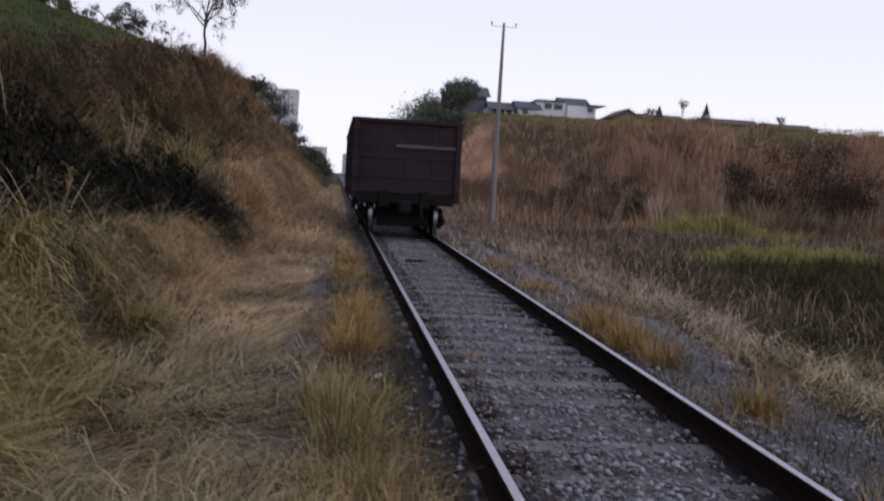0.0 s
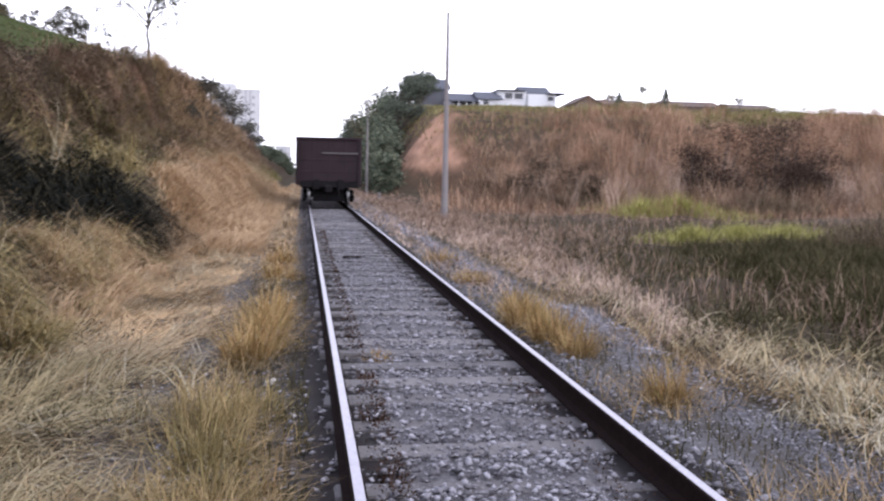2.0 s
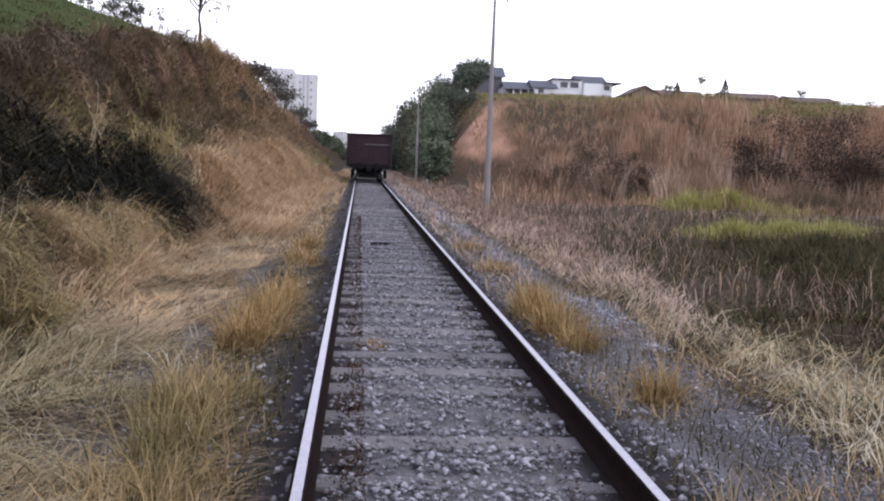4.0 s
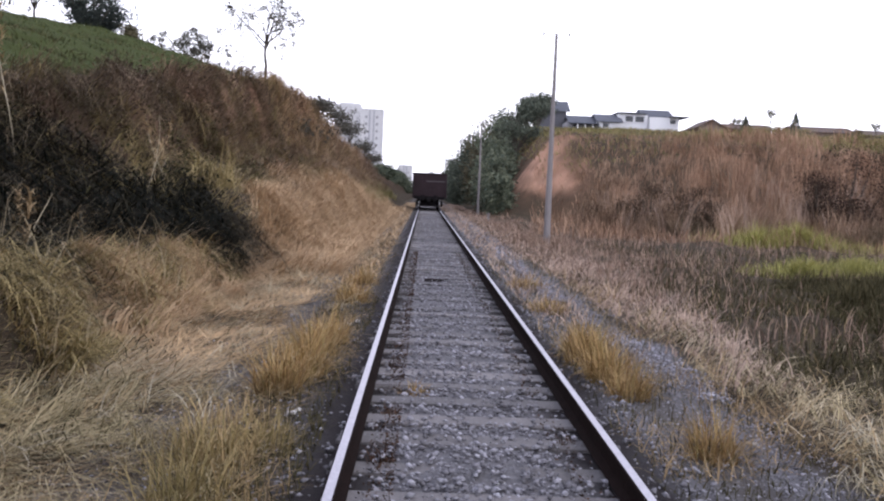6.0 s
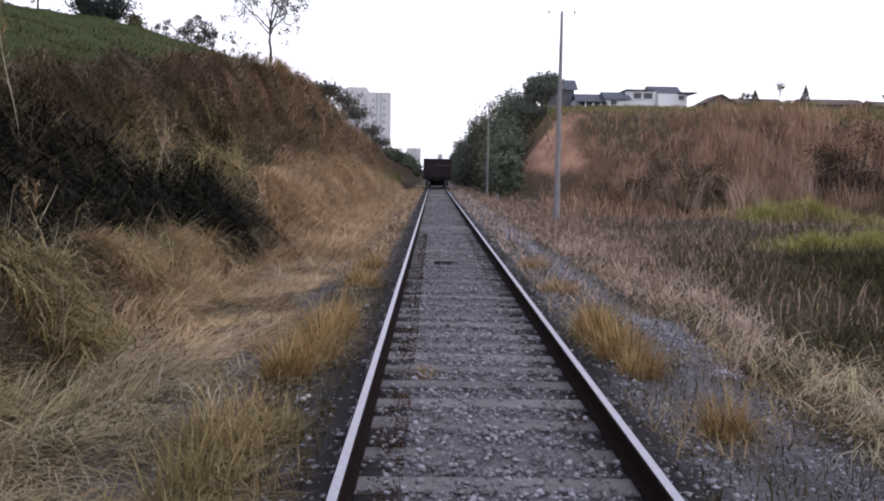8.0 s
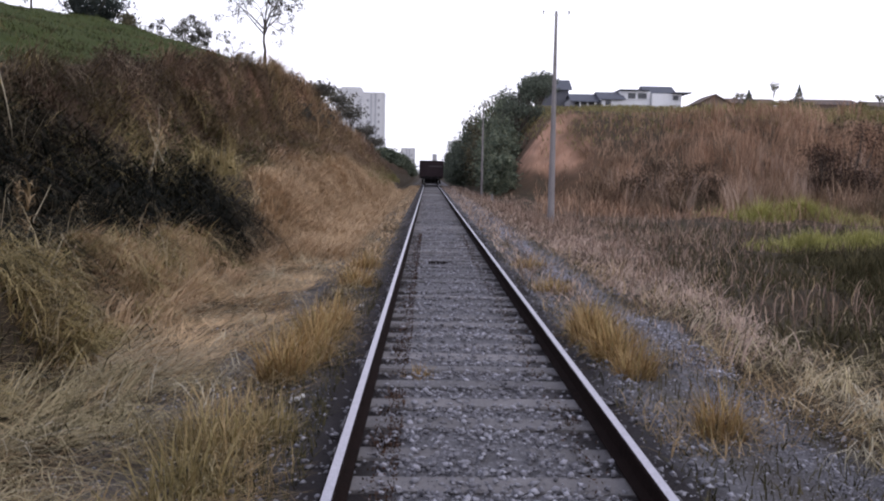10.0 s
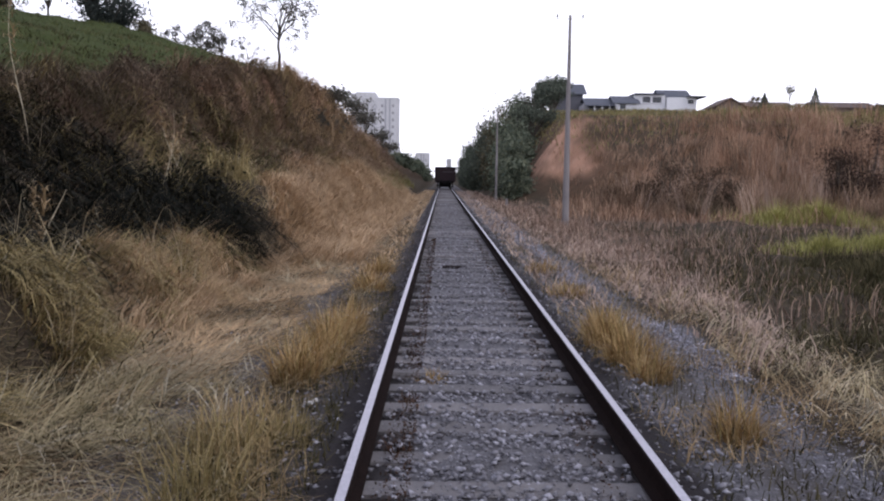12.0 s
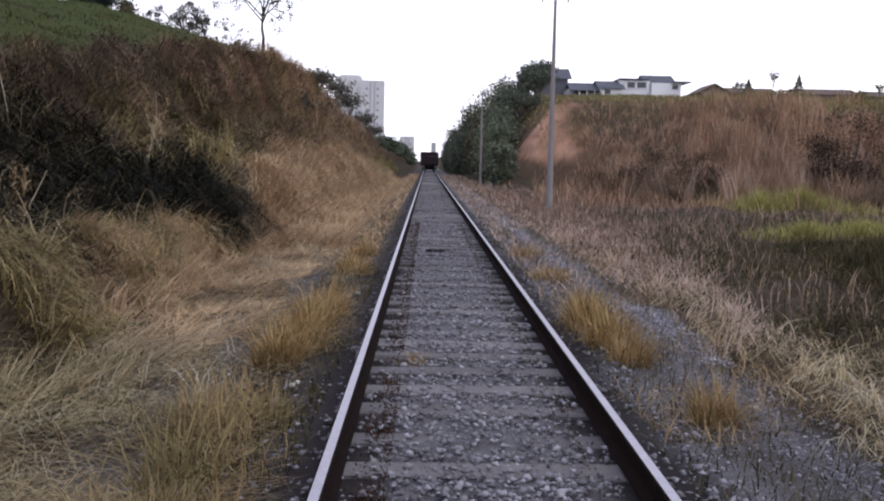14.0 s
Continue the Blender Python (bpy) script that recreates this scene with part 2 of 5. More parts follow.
def ground_material():
    """Dry soil and litter, bluish gravel beside the track, red cut earth where the banks are steep."""
    m, t, p = nodes_of("dry_ground")
    soil = ramp_node(t, [(0.022, 0.017, 0.012), (0.06, 0.046, 0.031), (0.125, 0.094, 0.06)])
    n1 = noise_node(t, 1.3, 8.0, 0.7)
    t.links.new(n1.outputs["Fac"], soil.inputs["Fac"])
    gravel = ramp_node(t, [(0.06, 0.056, 0.06), (0.17, 0.163, 0.172), (0.34, 0.33, 0.35)])
    n2 = noise_node(t, 28, 5.0, 0.7)
    t.links.new(n2.outputs["Fac"], gravel.inputs["Fac"])
    earth = ramp_node(t, [(0.04, 0.028, 0.02), (0.1, 0.065, 0.042), (0.22, 0.12, 0.075)])
    n3 = noise_node(t, 0.8, 6.0, 0.65)
    t.links.new(n3.outputs["Fac"], earth.inputs["Fac"])
    a1 = t.nodes.new("ShaderNodeAttribute")
    a1.attribute_name = "gravel"
    a2 = t.nodes.new("ShaderNodeAttribute")
    a2.attribute_name = "earth"
    c = mix_node(t, soil.outputs["Color"], gravel.outputs["Color"], a1.outputs["Fac"])
    c = mix_node(t, c, earth.outputs["Color"], a2.outputs["Fac"])
    clay = ramp_node(t, [(0.26, 0.14, 0.09), (0.54, 0.31, 0.21), (0.66, 0.45, 0.33)])
    n4 = noise_node(t, 0.5, 7.0, 0.7)
    t.links.new(n4.outputs["Fac"], clay.inputs["Fac"])
    turf = ramp_node(t, [(0.025, 0.03, 0.012), (0.055, 0.068, 0.022), (0.085, 0.09, 0.034)])
    t.links.new(n4.outputs["Fac"], turf.inputs["Fac"])
    # last colour: rail-side stain, plus shade painted into the bank hollow
    for key, colour in (("clay", clay.outputs["Color"]), ("turf", turf.outputs["Color"]), ("stain_and_shade", (0.024, 0.019, 0.019))):
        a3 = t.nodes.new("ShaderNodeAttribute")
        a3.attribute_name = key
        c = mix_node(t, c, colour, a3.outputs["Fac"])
    t.links.new(c, p.inputs["Base Color"])
    p.inputs["Roughness"].default_value = 0.95
    p.inputs["Specular IOR Level"].default_value = 0.1
    nb = noise_node(t, 22, 6.0, 0.7)
    b = t.nodes.new("ShaderNodeBump")
    b.inputs["Strength"].default_value, b.inputs["Distance"].default_value = 0.7, 0.04
    t.links.new(nb.outputs["Fac"], b.inputs["Height"])
    t.links.new(b.outputs["Normal"], p.inputs["Normal"])
    return m


M_GROUND = ground_material()


# ---- mesh helpers ----
rng = np.random.default_rng(7)


def uni(a, b, n):
    return rng.uniform(a, b, n)


def mesh_object(name, verts, faces, mat, parent=None):
    me = bpy.data.meshes.new(name)
    me.from_pydata([tuple(v) for v in verts], [], faces)
    me.materials.append(mat)
    ob = new(name, me)
    ob.parent = parent
    return ob


def part(name, bm, mat, parent, label=""):
    me = bpy.data.meshes.new(name)
    bm.to_mesh(me)
    bm.free()
    for m in mat if isinstance(mat, list) else [mat]:
        me.materials.append(m)
    ob = new(name, me)
    ob.parent = parent
    return tagged(ob, label)


def thing(name, label, category, m=None, group=""):
    e = new(name)
    e.matrix_world = m or Matrix()
    return tagged(e, label, category, group)


def add_box(bm, x0, x1, y0, y1, z0, z1, bevel=0.0):
    r = bmesh.ops.create_cube(bm, size=1.0)["verts"]
    for v in r:
        v.co = Vector(((x0 + x1) / 2 + v.co.x * (x1 - x0), (y0 + y1) / 2 + v.co.y * (y1 - y0), (z0 + z1) / 2 + v.co.z * (z1 - z0)))
    if bevel:
        edges = list({e for v in r for e in v.link_edges})
        bmesh.ops.bevel(bm, geom=edges, offset=bevel, segments=1, affect="EDGES")


def box(x0, x1, y0, y1, z0, z1, bevel=0.0):
    bm = bmesh.new()
    add_box(bm, x0, x1, y0, y1, z0, z1, bevel)
    return bm


def add_cyl(bm, a, b, r0, r1, seg=10):
    a, b = Vector(a), Vector(b)
    m = Matrix.Translation((a + b) / 2) @ (b - a).to_track_quat("Z", "Y").to_matrix().to_4x4()
    bmesh.ops.create_cone(bm, cap_ends=True, segments=seg, radius1=r0, radius2=r1, depth=(b - a).length, matrix=m)


def fast_mesh(name, verts, loops, starts, mat, smooth=False):
    me = bpy.data.meshes.new(name)
    me.vertices.add(len(verts))
    me.vertices.foreach_set("co", np.asarray(verts, np.float32).ravel())
    me.loops.add(len(loops))
    me.loops.foreach_set("vertex_index", np.asarray(loops, np.int32))
    me.polygons.add(len(starts))
    me.polygons.foreach_set("loop_start", np.asarray(starts, np.int32))
    me.update(calc_edges=True)
    me.validate()
    me.materials.append(mat)
    return me


def blade_mesh(name, roots, length, angle, lean, curl, width, mat):
    """Tapered, bent blades: roots n x 3; lean from the upright at the root and curl added to the tip, in radians."""
    n = len(roots)
    length, angle, lean, curl, width = [np.broadcast_to(np.asarray(v, float), (n,)) for v in (length, angle, lean, curl, width)]
    h = np.stack([np.cos(angle), np.sin(angle), np.zeros(n)], 1)
    side = np.stack([-np.sin(angle), np.cos(angle), np.zeros(n)], 1) * (width / 2)[:, None]
    bend = rng.normal(size=n) * 0.22
    v = np.zeros((n, 7, 3))
    at = np.array(roots, float)
    for k in range(3):
        w = (1.0, 0.85, 0.55)[k]
        v[:, 2 * k] = at - side * w
        v[:, 2 * k + 1] = at + side * w
        h = np.stack([np.cos(angle + bend * k), np.sin(angle + bend * k), np.zeros(n)], 1)
        a = lean + curl * k / 2
        at = at + (h * np.sin(a)[:, None] + np.array([0, 0, 1]) * np.cos(a)[:, None]) * (length / 3)[:, None]
    v[:, 6] = at
    base = (np.arange(n) * 7)[:, None]
    loops = (base + np.array([0, 1, 3, 2, 2, 3, 5, 4, 4, 5, 6])[None]).ravel()
    starts = ((np.arange(n) * 11)[:, None] + np.array([0, 4, 8])[None]).ravel()
    return fast_mesh(name, v.reshape(-1, 3), loops, starts, mat)


def leaf_mesh(name, centres, size, mat, hang=0.0):
    """Loose leaves: folded diamonds turned at random."""
    n = len(centres)
    size = np.broadcast_to(np.asarray(size, float), (n,))[:, None]
    a = rng.normal(size=(n, 3))
    a[:, 2] -= hang
    a /= np.linalg.norm(a, axis=1)[:, None]
    b = np.cross(a, rng.normal(size=(n, 3)))
    b /= np.linalg.norm(b, axis=1)[:, None]
    c = np.cross(a, b)
    v = np.stack([centres - a * size, centres + b * size * 0.45 + c * size * 0.15, centres + a * size, centres - b * size * 0.45 + c * size * 0.15], 1)
    base = (np.arange(n) * 4)[:, None]
    loops = (base + np.array([0, 1, 2, 0, 2, 3])[None]).ravel()
    return fast_mesh(name, v.reshape(-1, 3), loops, np.arange(2 * n) * 3, mat)


# ---- ground ----
def smooth(a, b, v):
    s = np.clip((v - a) / (b - a), 0, 1)
    return s * s * (3 - 2 * s)


def wave(x, y, f, k=0.0):
    """Soft, irregular undulation between -1 and 1."""
    return (np.sin(x * f + 1.3 * np.sin(y * f * 0.7 + k) + k) + np.sin(y * f * 1.1 + 1.7 * np.sin(x * f * 0.6 - k) + 2 * k)) / 2


def crest_u(y):
    return np.interp(y, [-30, 20, 32, 46, 56, 70, 110, 200, 400], [10.5, 10, 9.5, 8.6, 7.6, 6.6, 5.6, 5.2, 6])


def crest_z(y):
    return np.interp(y, [-30, 5, 20, 32, 46, 54, 68, 110, 200, 400], [3.0, 3.15, 3.75, 5.2, 6.7, 6.6, 4.8, 3.2, 2.2, 1.0])


def foot_u(y):
    return np.interp(y, [-30, 8, 16, 24, 60, 200], [3.7, 3.8, 3.6, 3.2, 3.0, 3.4])


def left_height(u, y):
    fu, cu, cz = foot_u(y), crest_u(y), crest_z(y)
    s = (u - fu) / (cu - fu)
    z = cz * np.interp(s, [0, 0.08, 0.25, 0.5, 0.72, 0.88, 1.0], [0, 0.09, 0.2, 0.36, 0.55, 0.9, 1.0])
    z = z + (0.36 + 0.17 * np.sin(y * 1.7) + 0.1 * np.sin(y * 4.1) + 0.13 * wave(u, y, 4.3, 1.9)) * smooth(fu - 0.1, fu + 0.32, u) * (1 - smooth(fu + 0.8, fu + 1.7, u)) * smooth(3, 7, y) * (1 - 0.45 * smooth(9, 13, y)) * (1 - smooth(14, 17, y))
    z = z + (0.5 + 0.3 * np.sin(y * 0.9)) * smooth(fu, fu + 0.9, u) * (1 - smooth(fu + 2.0, fu + 3.6, u)) * smooth(18.5, 22, y) * (1 - smooth(42, 55, y))
    z = z + 0.22 * wave(u, y, 1.7, 0.4) * smooth(fu, fu + 0.6, u) * (1 - smooth(fu + 2.4, fu + 4, u)) * smooth(16, 19, y) * (1 - smooth(50, 60, y))
    z = z - 0.35 * smooth(fu + 1.0, fu + 1.6, u) * (1 - smooth(fu + 2.6, fu + 3.6, u)) * smooth(7, 10, y) * (1 - smooth(17, 19, y))
    rise = 0.275 * (1 - smooth(46, 58, y))
    z = z + np.where(u > cu, rise * np.clip(u - cu, 0, 8) + 0.03 * np.clip(u - cu - 8, 0, 60), 0)
    return np.where(u > fu, z, 0.0)


def right_height(x, y):
    inner = smooth(4.4, 11.8, x)
    start = np.interp(x, [4, 9, 15, 22, 60], [66, 68, 58, 50, 48])
    end = np.interp(x, [4, 9, 15, 22, 60], [78, 80, 84, 84, 84])
    z = 7.4 * inner * smooth(start, end, y)
    z = z + smooth(7, 16, x) * np.clip((y - 82) * 0.077, 0, 9.0)
    z = z + 0.35 * wave(x, 0 * y, 0.23, 1.0) * smooth(14, 22, x) * smooth(64, 76, y)
    return z - 0.12 * smooth(2.6, 4.5, x)


def height(x, y):
    x, y = np.asarray(x, float), np.asarray(y, float)
    z = np.where(x < 0, left_height(-x, y), right_height(x, y))
    bank = smooth(3.0, 5.5, np.abs(x))
    z = z + 0.34 * smooth(4.6, 6.0, -x) * (1 - smooth(-0.6, 0.6, -x - crest_u(y))) * (wave(x, y, 1.15, 5.0) + 0.6 * wave(x, y, 2.4, 3.0))
    z = z + bank * (0.10 * wave(x, y, 1.3) + 0.06 * wave(x, y, 3.1, 1.0) + 0.18 * wave(x, y, 0.45, 2.0) * smooth(8, 20, np.abs(x)))
    z = z + 0.035 * np.clip(wave(x, y, 2.9, 0.7) + 0.7 * wave(x, y, 6.1, 2.0) - 0.3, 0, 1) * (1 - smooth(0.5, 0.68, np.abs(x)))
    edge = smooth(1.4, 2.2, np.abs(x))
    z = z - 0.05 + 0.012 * (1 - smooth(1.0, 1.3, np.abs(x))) + edge * (0.03 * wave(x, y, 2.7) + 0.015 * wave(x, y, 7.0, 0.5))
    return z


def build_ground():
    xs = np.unique(np.concatenate([np.linspace(-14, 14, 225), np.sign(np.linspace(-1, 1, 161)) * (14 + 900 * np.abs(np.linspace(-1, 1, 161)) ** 2.6)]))
    ys = np.unique(np.concatenate([np.linspace(-12, 60, 361), np.linspace(60, 200, 180), 200 + 1500 * np.linspace(0, 1, 40) ** 2, -12 - 300 * np.linspace(0, 1, 25) ** 2]))
    gx, gy = np.meshgrid(xs, ys)
    gz = height(gx, gy)
    gz = gz * (1 - 0.6 * smooth(180, 400, gy))
    nx, ny = len(xs), len(ys)
    i = (np.arange(ny - 1)[:, None] * nx + np.arange(nx - 1)[None]).ravel()
    loops = np.stack([i, i + 1, i + nx + 1, i + nx], 1).ravel()
    me = fast_mesh("ground", np.stack([gx, gy, gz], 2).reshape(-1, 3), loops, np.arange(len(i)) * 4, M_GROUND)
    wob = 0.25 * wave(gx, gy, 1.1, 3.0) + 0.15 * wave(gx, gy, 3.3, 1.0)
    track = 1 - smooth(1.1, 1.6, np.abs(gx) + wob * 0.7)
    strip = (1 - smooth(0.05, 0.32, np.abs(gx - 2.15 + wob * 0.6))) * np.maximum(smooth(-0.4, 0.3, wave(gx, gy, 0.35, 1.0) + 0.5), 1 - smooth(8, 10, gy))
    lane = (1 - smooth(0.1, 0.6, np.abs(gx + 2.05 + wob * 0.6))) * 0.35
    shoulder = 0.5 * (gx > 0) * (1 - smooth(1.9, 2.5, gx + wob))
    gr = np.clip(track + strip + lane + shoulder, 0, 1)
    dz = np.abs(np.gradient(gz, axis=1) / np.maximum(np.gradient(gx, axis=1), 1e-6)) + np.abs(np.gradient(gz, axis=0) / np.maximum(np.gradient(gy, axis=0), 1e-6))
    ea = smooth(0.35, 1.0, dz) * smooth(4, 6, np.abs(gx))
    clay = 0.85 * smooth(5.0, 6.2, gx + 2 * wob) * (1 - smooth(9.6, 12.5, gx + 3 * wob)) * smooth(66, 69, gy) * (1 - smooth(80, 83, gy)) * smooth(1.5, 2.6, gz + wob) * (0.55 + 0.45 * smooth(-0.5, 0.35, wave(gx, gz * 2, 1.9, 2.0) + 0.6 * wave(gx, gy, 3.1, 1.0)))
    clay = np.maximum(clay, 0.75 * smooth(5.2, 6.0, gz) * (1 - smooth(7.5, 8, -gx)) * smooth(44, 47, gy) * (1 - smooth(54, 58, gy)) * (gx < 0))
    clay = np.maximum(clay, 0.6 * smooth(0.1, 0.6, wave(gx, gy, 0.8, 1.0) + 0.5 * wave(gx, gy, 2.3, 2.0)) * smooth(3.6, 4.6, gz) * smooth(27, 30, gy) * (1 - smooth(42, 45, gy)) * (gx < 0) * (1 - smooth(-0.1, 0.2, -gx - crest_u(gy))))
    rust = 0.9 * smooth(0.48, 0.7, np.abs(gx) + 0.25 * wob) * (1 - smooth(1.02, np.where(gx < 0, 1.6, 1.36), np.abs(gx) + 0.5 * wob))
    # bank hollow's shade painted dark, sharing one mask with the rail-side stain
    for key, val in (("gravel", gr), ("earth", ea), ("clay", clay), ("stain_and_shade", np.maximum(rust, 0.9 * smooth(4.7, 5.2, -gx) * (1 - smooth(7.0, 8.0, -gx)) * smooth(6, 8, gy) * (1 - smooth(19, 22, gy)))), ("turf", smooth(0.1, 0.6, -gx - crest_u(gy)) * (1 - smooth(60, 75, gy)))):
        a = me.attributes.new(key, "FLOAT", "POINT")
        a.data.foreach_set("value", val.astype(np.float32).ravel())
    for poly in me.polygons:
        poly.use_smooth = True
    return tagged(new("ground", me), "dry soil with straw litter, gravel and cut banks", "ground", kind="structure")


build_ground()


# ---- railway track ----
def rail_bm(x, y0, y1):
    prof = [(-0.065, 0.012), (0.065, 0.012), (0.065, 0.024), (0.014, 0.042), (0.010, 0.125), (0.034, 0.138), (0.035, 0.162), (0.025, 0.17), (-0.025, 0.17), (-0.035, 0.162), (-0.034, 0.138), (-0.010, 0.125), (-0.014, 0.042), (-0.065, 0.024)]
    bm = bmesh.new()
    rows = [[bm.verts.new((x + a, y, z)) for a, z in prof] for y in (y0, y1)]
    n = len(prof)
    for k in range(n):
        f = bm.faces.new((rows[0][k], rows[0][(k + 1) % n], rows[1][(k + 1) % n], rows[1][k]))
        f.material_index = 1 if k == 7 else 0
    bm.faces.new(rows[0][::-1])
    bm.faces.new(rows[1])
    bmesh.ops.recalc_face_normals(bm, faces=bm.faces)
    return bm


TRACK = tagged(new("railway_track"), "single broad-gauge track with polished rails on weathered sleepers", "railway track", kind="structure")
for side in (-0.835, 0.835):
    part("rail", rail_bm(side, -60, 420), [M_RUST, M_RAILTOP], TRACK, "rusty steel rail with a polished running surface")


# ---- rolling stock ----
def build_wagon():
    w = thing("freight_wagon", "dark brown open-top freight wagon rolling away on the track", "railway wagon")
    L, W, B, T = 14.5, 1.38, 1.08, 3.12
    part("body", box(-W + 0.06, W - 0.06, 0.25, L, B, B + 0.16, 0.01), M_WAGON, w)
    for nm, dims in (("end_wall", (-W + 0.05, W - 0.05, 0.25, 0.31, B, T)), ("end_wall", (-W + 0.05, W - 0.05, L - 0.06, L, B, T)),
                     ("side_wall", (-W + 0.05, -W + 0.11, 0.31, L - 0.06, B, T)), ("side_wall", (W - 0.11, W - 0.05, 0.31, L - 0.06, B, T))):
        part(nm, box(*dims), M_WAGON, w)
    part("top_chord", box(-W, W, 0.18, 0.33, T - 0.1, T, 0.012), M_WAGON, w)
    for s in (-1, 1):
        part("top_chord", box(s * W - 0.07, s * W + 0.07, 0.33, L, T - 0.1, T, 0.012), M_WAGON, w)
        part("corner_post", box(s * (W - 0.05) - 0.07, s * (W - 0.05) + 0.07, 0.16, 0.34, B - 0.05, T - 0.1, 0.012), M_WAGON, w)
    for k in range(9):
        for s in (-1, 1):
            part("side_rib", box(s * W - 0.06, s * W + 0.06, 1.2 + k * 1.5, 1.34 + k * 1.5, B, T - 0.1, 0.01), M_WAGON, w)
    for x in (-0.7, 0.0, 0.7):
        part("end_rib", box(x - 0.05, x + 0.05, 0.238, 0.27, B, T - 0.1, 0.01), M_WAGON, w)
    for z in (1.6, 2.1):
        part("end_rail", box(-W + 0.1, W - 0.1, 0.236, 0.26, z, z + 0.08, 0.01), M_WAGON, w)
    part("end_stripe", box(-0.3, W - 0.12, 0.2, 0.25, T - 0.72, T - 0.64, 0.008), M_STRIPE, w, "faded pale horizontal bar")
    part("buffer_beam", box(-W + 0.12, W - 0.12, 0.05, 0.3, B - 0.12, B + 0.12, 0.02), M_WAGONF, w)
    part("centre_sill", box(-0.25, 0.25, 0.3, L - 0.2, 0.8, B, 0.01), M_WAGONF, w)
    bm = box(-0.13, 0.13, -0.45, 0.1, 0.78, 1.02, 0.04)
    add_box(bm, -0.2, 0.1, -0.62, -0.4, 0.74, 1.06, 0.05)
    part("coupler", bm, M_WAGONF, w, "blackened knuckle coupler")
    for x in (-0.55, 0.5):
        part("coupler_bracket", box(x - 0.14, x + 0.14, 0.0, 0.24, 0.86, 1.3, 0.03), M_WAGONF, w)
    part("brake_beam", box(-0.68, 0.68, 0.5, 0.6, 0.36, 0.62, 0.02), M_WAGONF, w)
    part("brake_rigging", box(-0.74, 0.74, 0.62, 0.7, 0.6, 0.97, 0.02), M_WAGONF, w)
    bm = bmesh.new()
    add_cyl(bm, (0.4, 0.0, 0.95), (0.45, -0.2, 0.55), 0.03, 0.03, 8)
    part("brake_hose", bm, M_WAGONF, w, "black rubber hose")
    for k in range(6):
        part("ladder_rung", box(-W + 0.02, -W + 0.4, 0.1, 0.13, 1.25 + k * 0.31, 1.28 + k * 0.31), M_WAGON, w)
    wheelsets = []
    for yb in (1.75, L - 1.75):
        bog = part("bogie", box(-0.95, 0.95, yb - 0.2, yb + 0.2, 0.55, 0.75, 0.03), M_WAGONF, w)
        for s in (-1, 1):
            bm = box(s * 1.06 - 0.07, s * 1.06 + 0.07, yb - 1.15, yb + 1.15, 0.42, 0.62, 0.04)
            add_box(bm, s * 1.06 - 0.08, s * 1.06 + 0.08, yb - 0.45, yb + 0.45, 0.3, 0.85, 0.05)
            part("side_frame", bm, M_WAGONF, bog)
        for dy in (-0.86, 0.86):
            bm = bmesh.new()
            add_cyl(bm, (-1.1, 0, 0), (1.1, 0, 0), 0.075, 0.075, 12)
            axle = part("wheelset", bm, M_WAGONF, w)
            axle.location = (0, yb + dy, 0.63)
            for s in (-1, 1):
                bm = bmesh.new()
                add_cyl(bm, (s * 0.775, 0, 0), (s * 0.805, 0, 0), 0.485, 0.485, 28)
                add_cyl(bm, (s * 0.80, 0, 0), (s * 0.905, 0, 0), 0.46, 0.455, 28)
                add_cyl(bm, (s * 0.7, 0, 0), (s * 0.98, 0, 0), 0.14, 0.14, 16)
                for f in bm.faces:
                    if 0.4 < math.hypot(f.calc_center_median().y, f.calc_center_median().z) < 0.47:
                        f.material_index = 1
                part("wheel", bm, [M_WAGONF, M_TREAD], axle, "dark steel wheel with a bright worn tread")
            wheelsets.append((axle, yb + dy))
    return w, wheelsets


WAGON, WHEELSETS = build_wagon()


# ---- poles and posts ----
def build_pole(x, y, h, label, arms=True, base=0.135):
    z = float(height(x, y)) - 0.1
    p = thing("utility_pole", label, "utility pole", pose(x, y, z))
    bm = bmesh.new()
    add_cyl(bm, (0, 0, 0), (0, 0, h), base, base * 0.34, 14)
    part("shaft", bm, M_CONCRETE, p)
    if arms:
        bm = bmesh.new()
        add_box(bm, -0.5, 0.5, -0.007, 0.007, h - 0.14, h - 0.126)
        part("crossarm", bm, M_BARK, p, "thin dark crossarm")
        for dx in (-0.47, 0.47):
            bm = bmesh.new()
            add_cyl(bm, (dx, 0, h - 0.1), (dx, 0, h + 0.02), 0.02, 0.032, 8)
            part("insulator", bm, M_STRIPE, p)
    return p


build_pole(4.235, 35.0, 8.0, "tall tapered grey concrete pole in the dry field beside the track")
build_pole(3.83, 72.8, 7.2, "grey concrete pole in front of the green bushes", arms=False, base=0.11)

post = thing("marker_post", "short pale concrete marker post beside the track", "post", pose(3.77, 60, float(height(3.77, 60)) - 0.05))
bm = box(-0.07, 0.07, -0.05, 0.05, 0, 0.6, 0.02)
part("shaft", bm, M_CONCRETE, post)


# ---- houses and towers on the far ground ----
def wall_with_windows(h, x0, x1, y, z0, z1, wins, mat):
    part("wall", box(x0, x1, y, y + 7, z0, z1), mat, h)
    for a, b, c, d in wins:
        w = part("window", box(a, b, y - 0.06, y + 0.02, c, d), M_WINDOW, h, "dark window")
        part("window_sill", box(a - 0.1, b + 0.1, y - 0.14, y - 0.06, c - 0.1, c), mat, w)


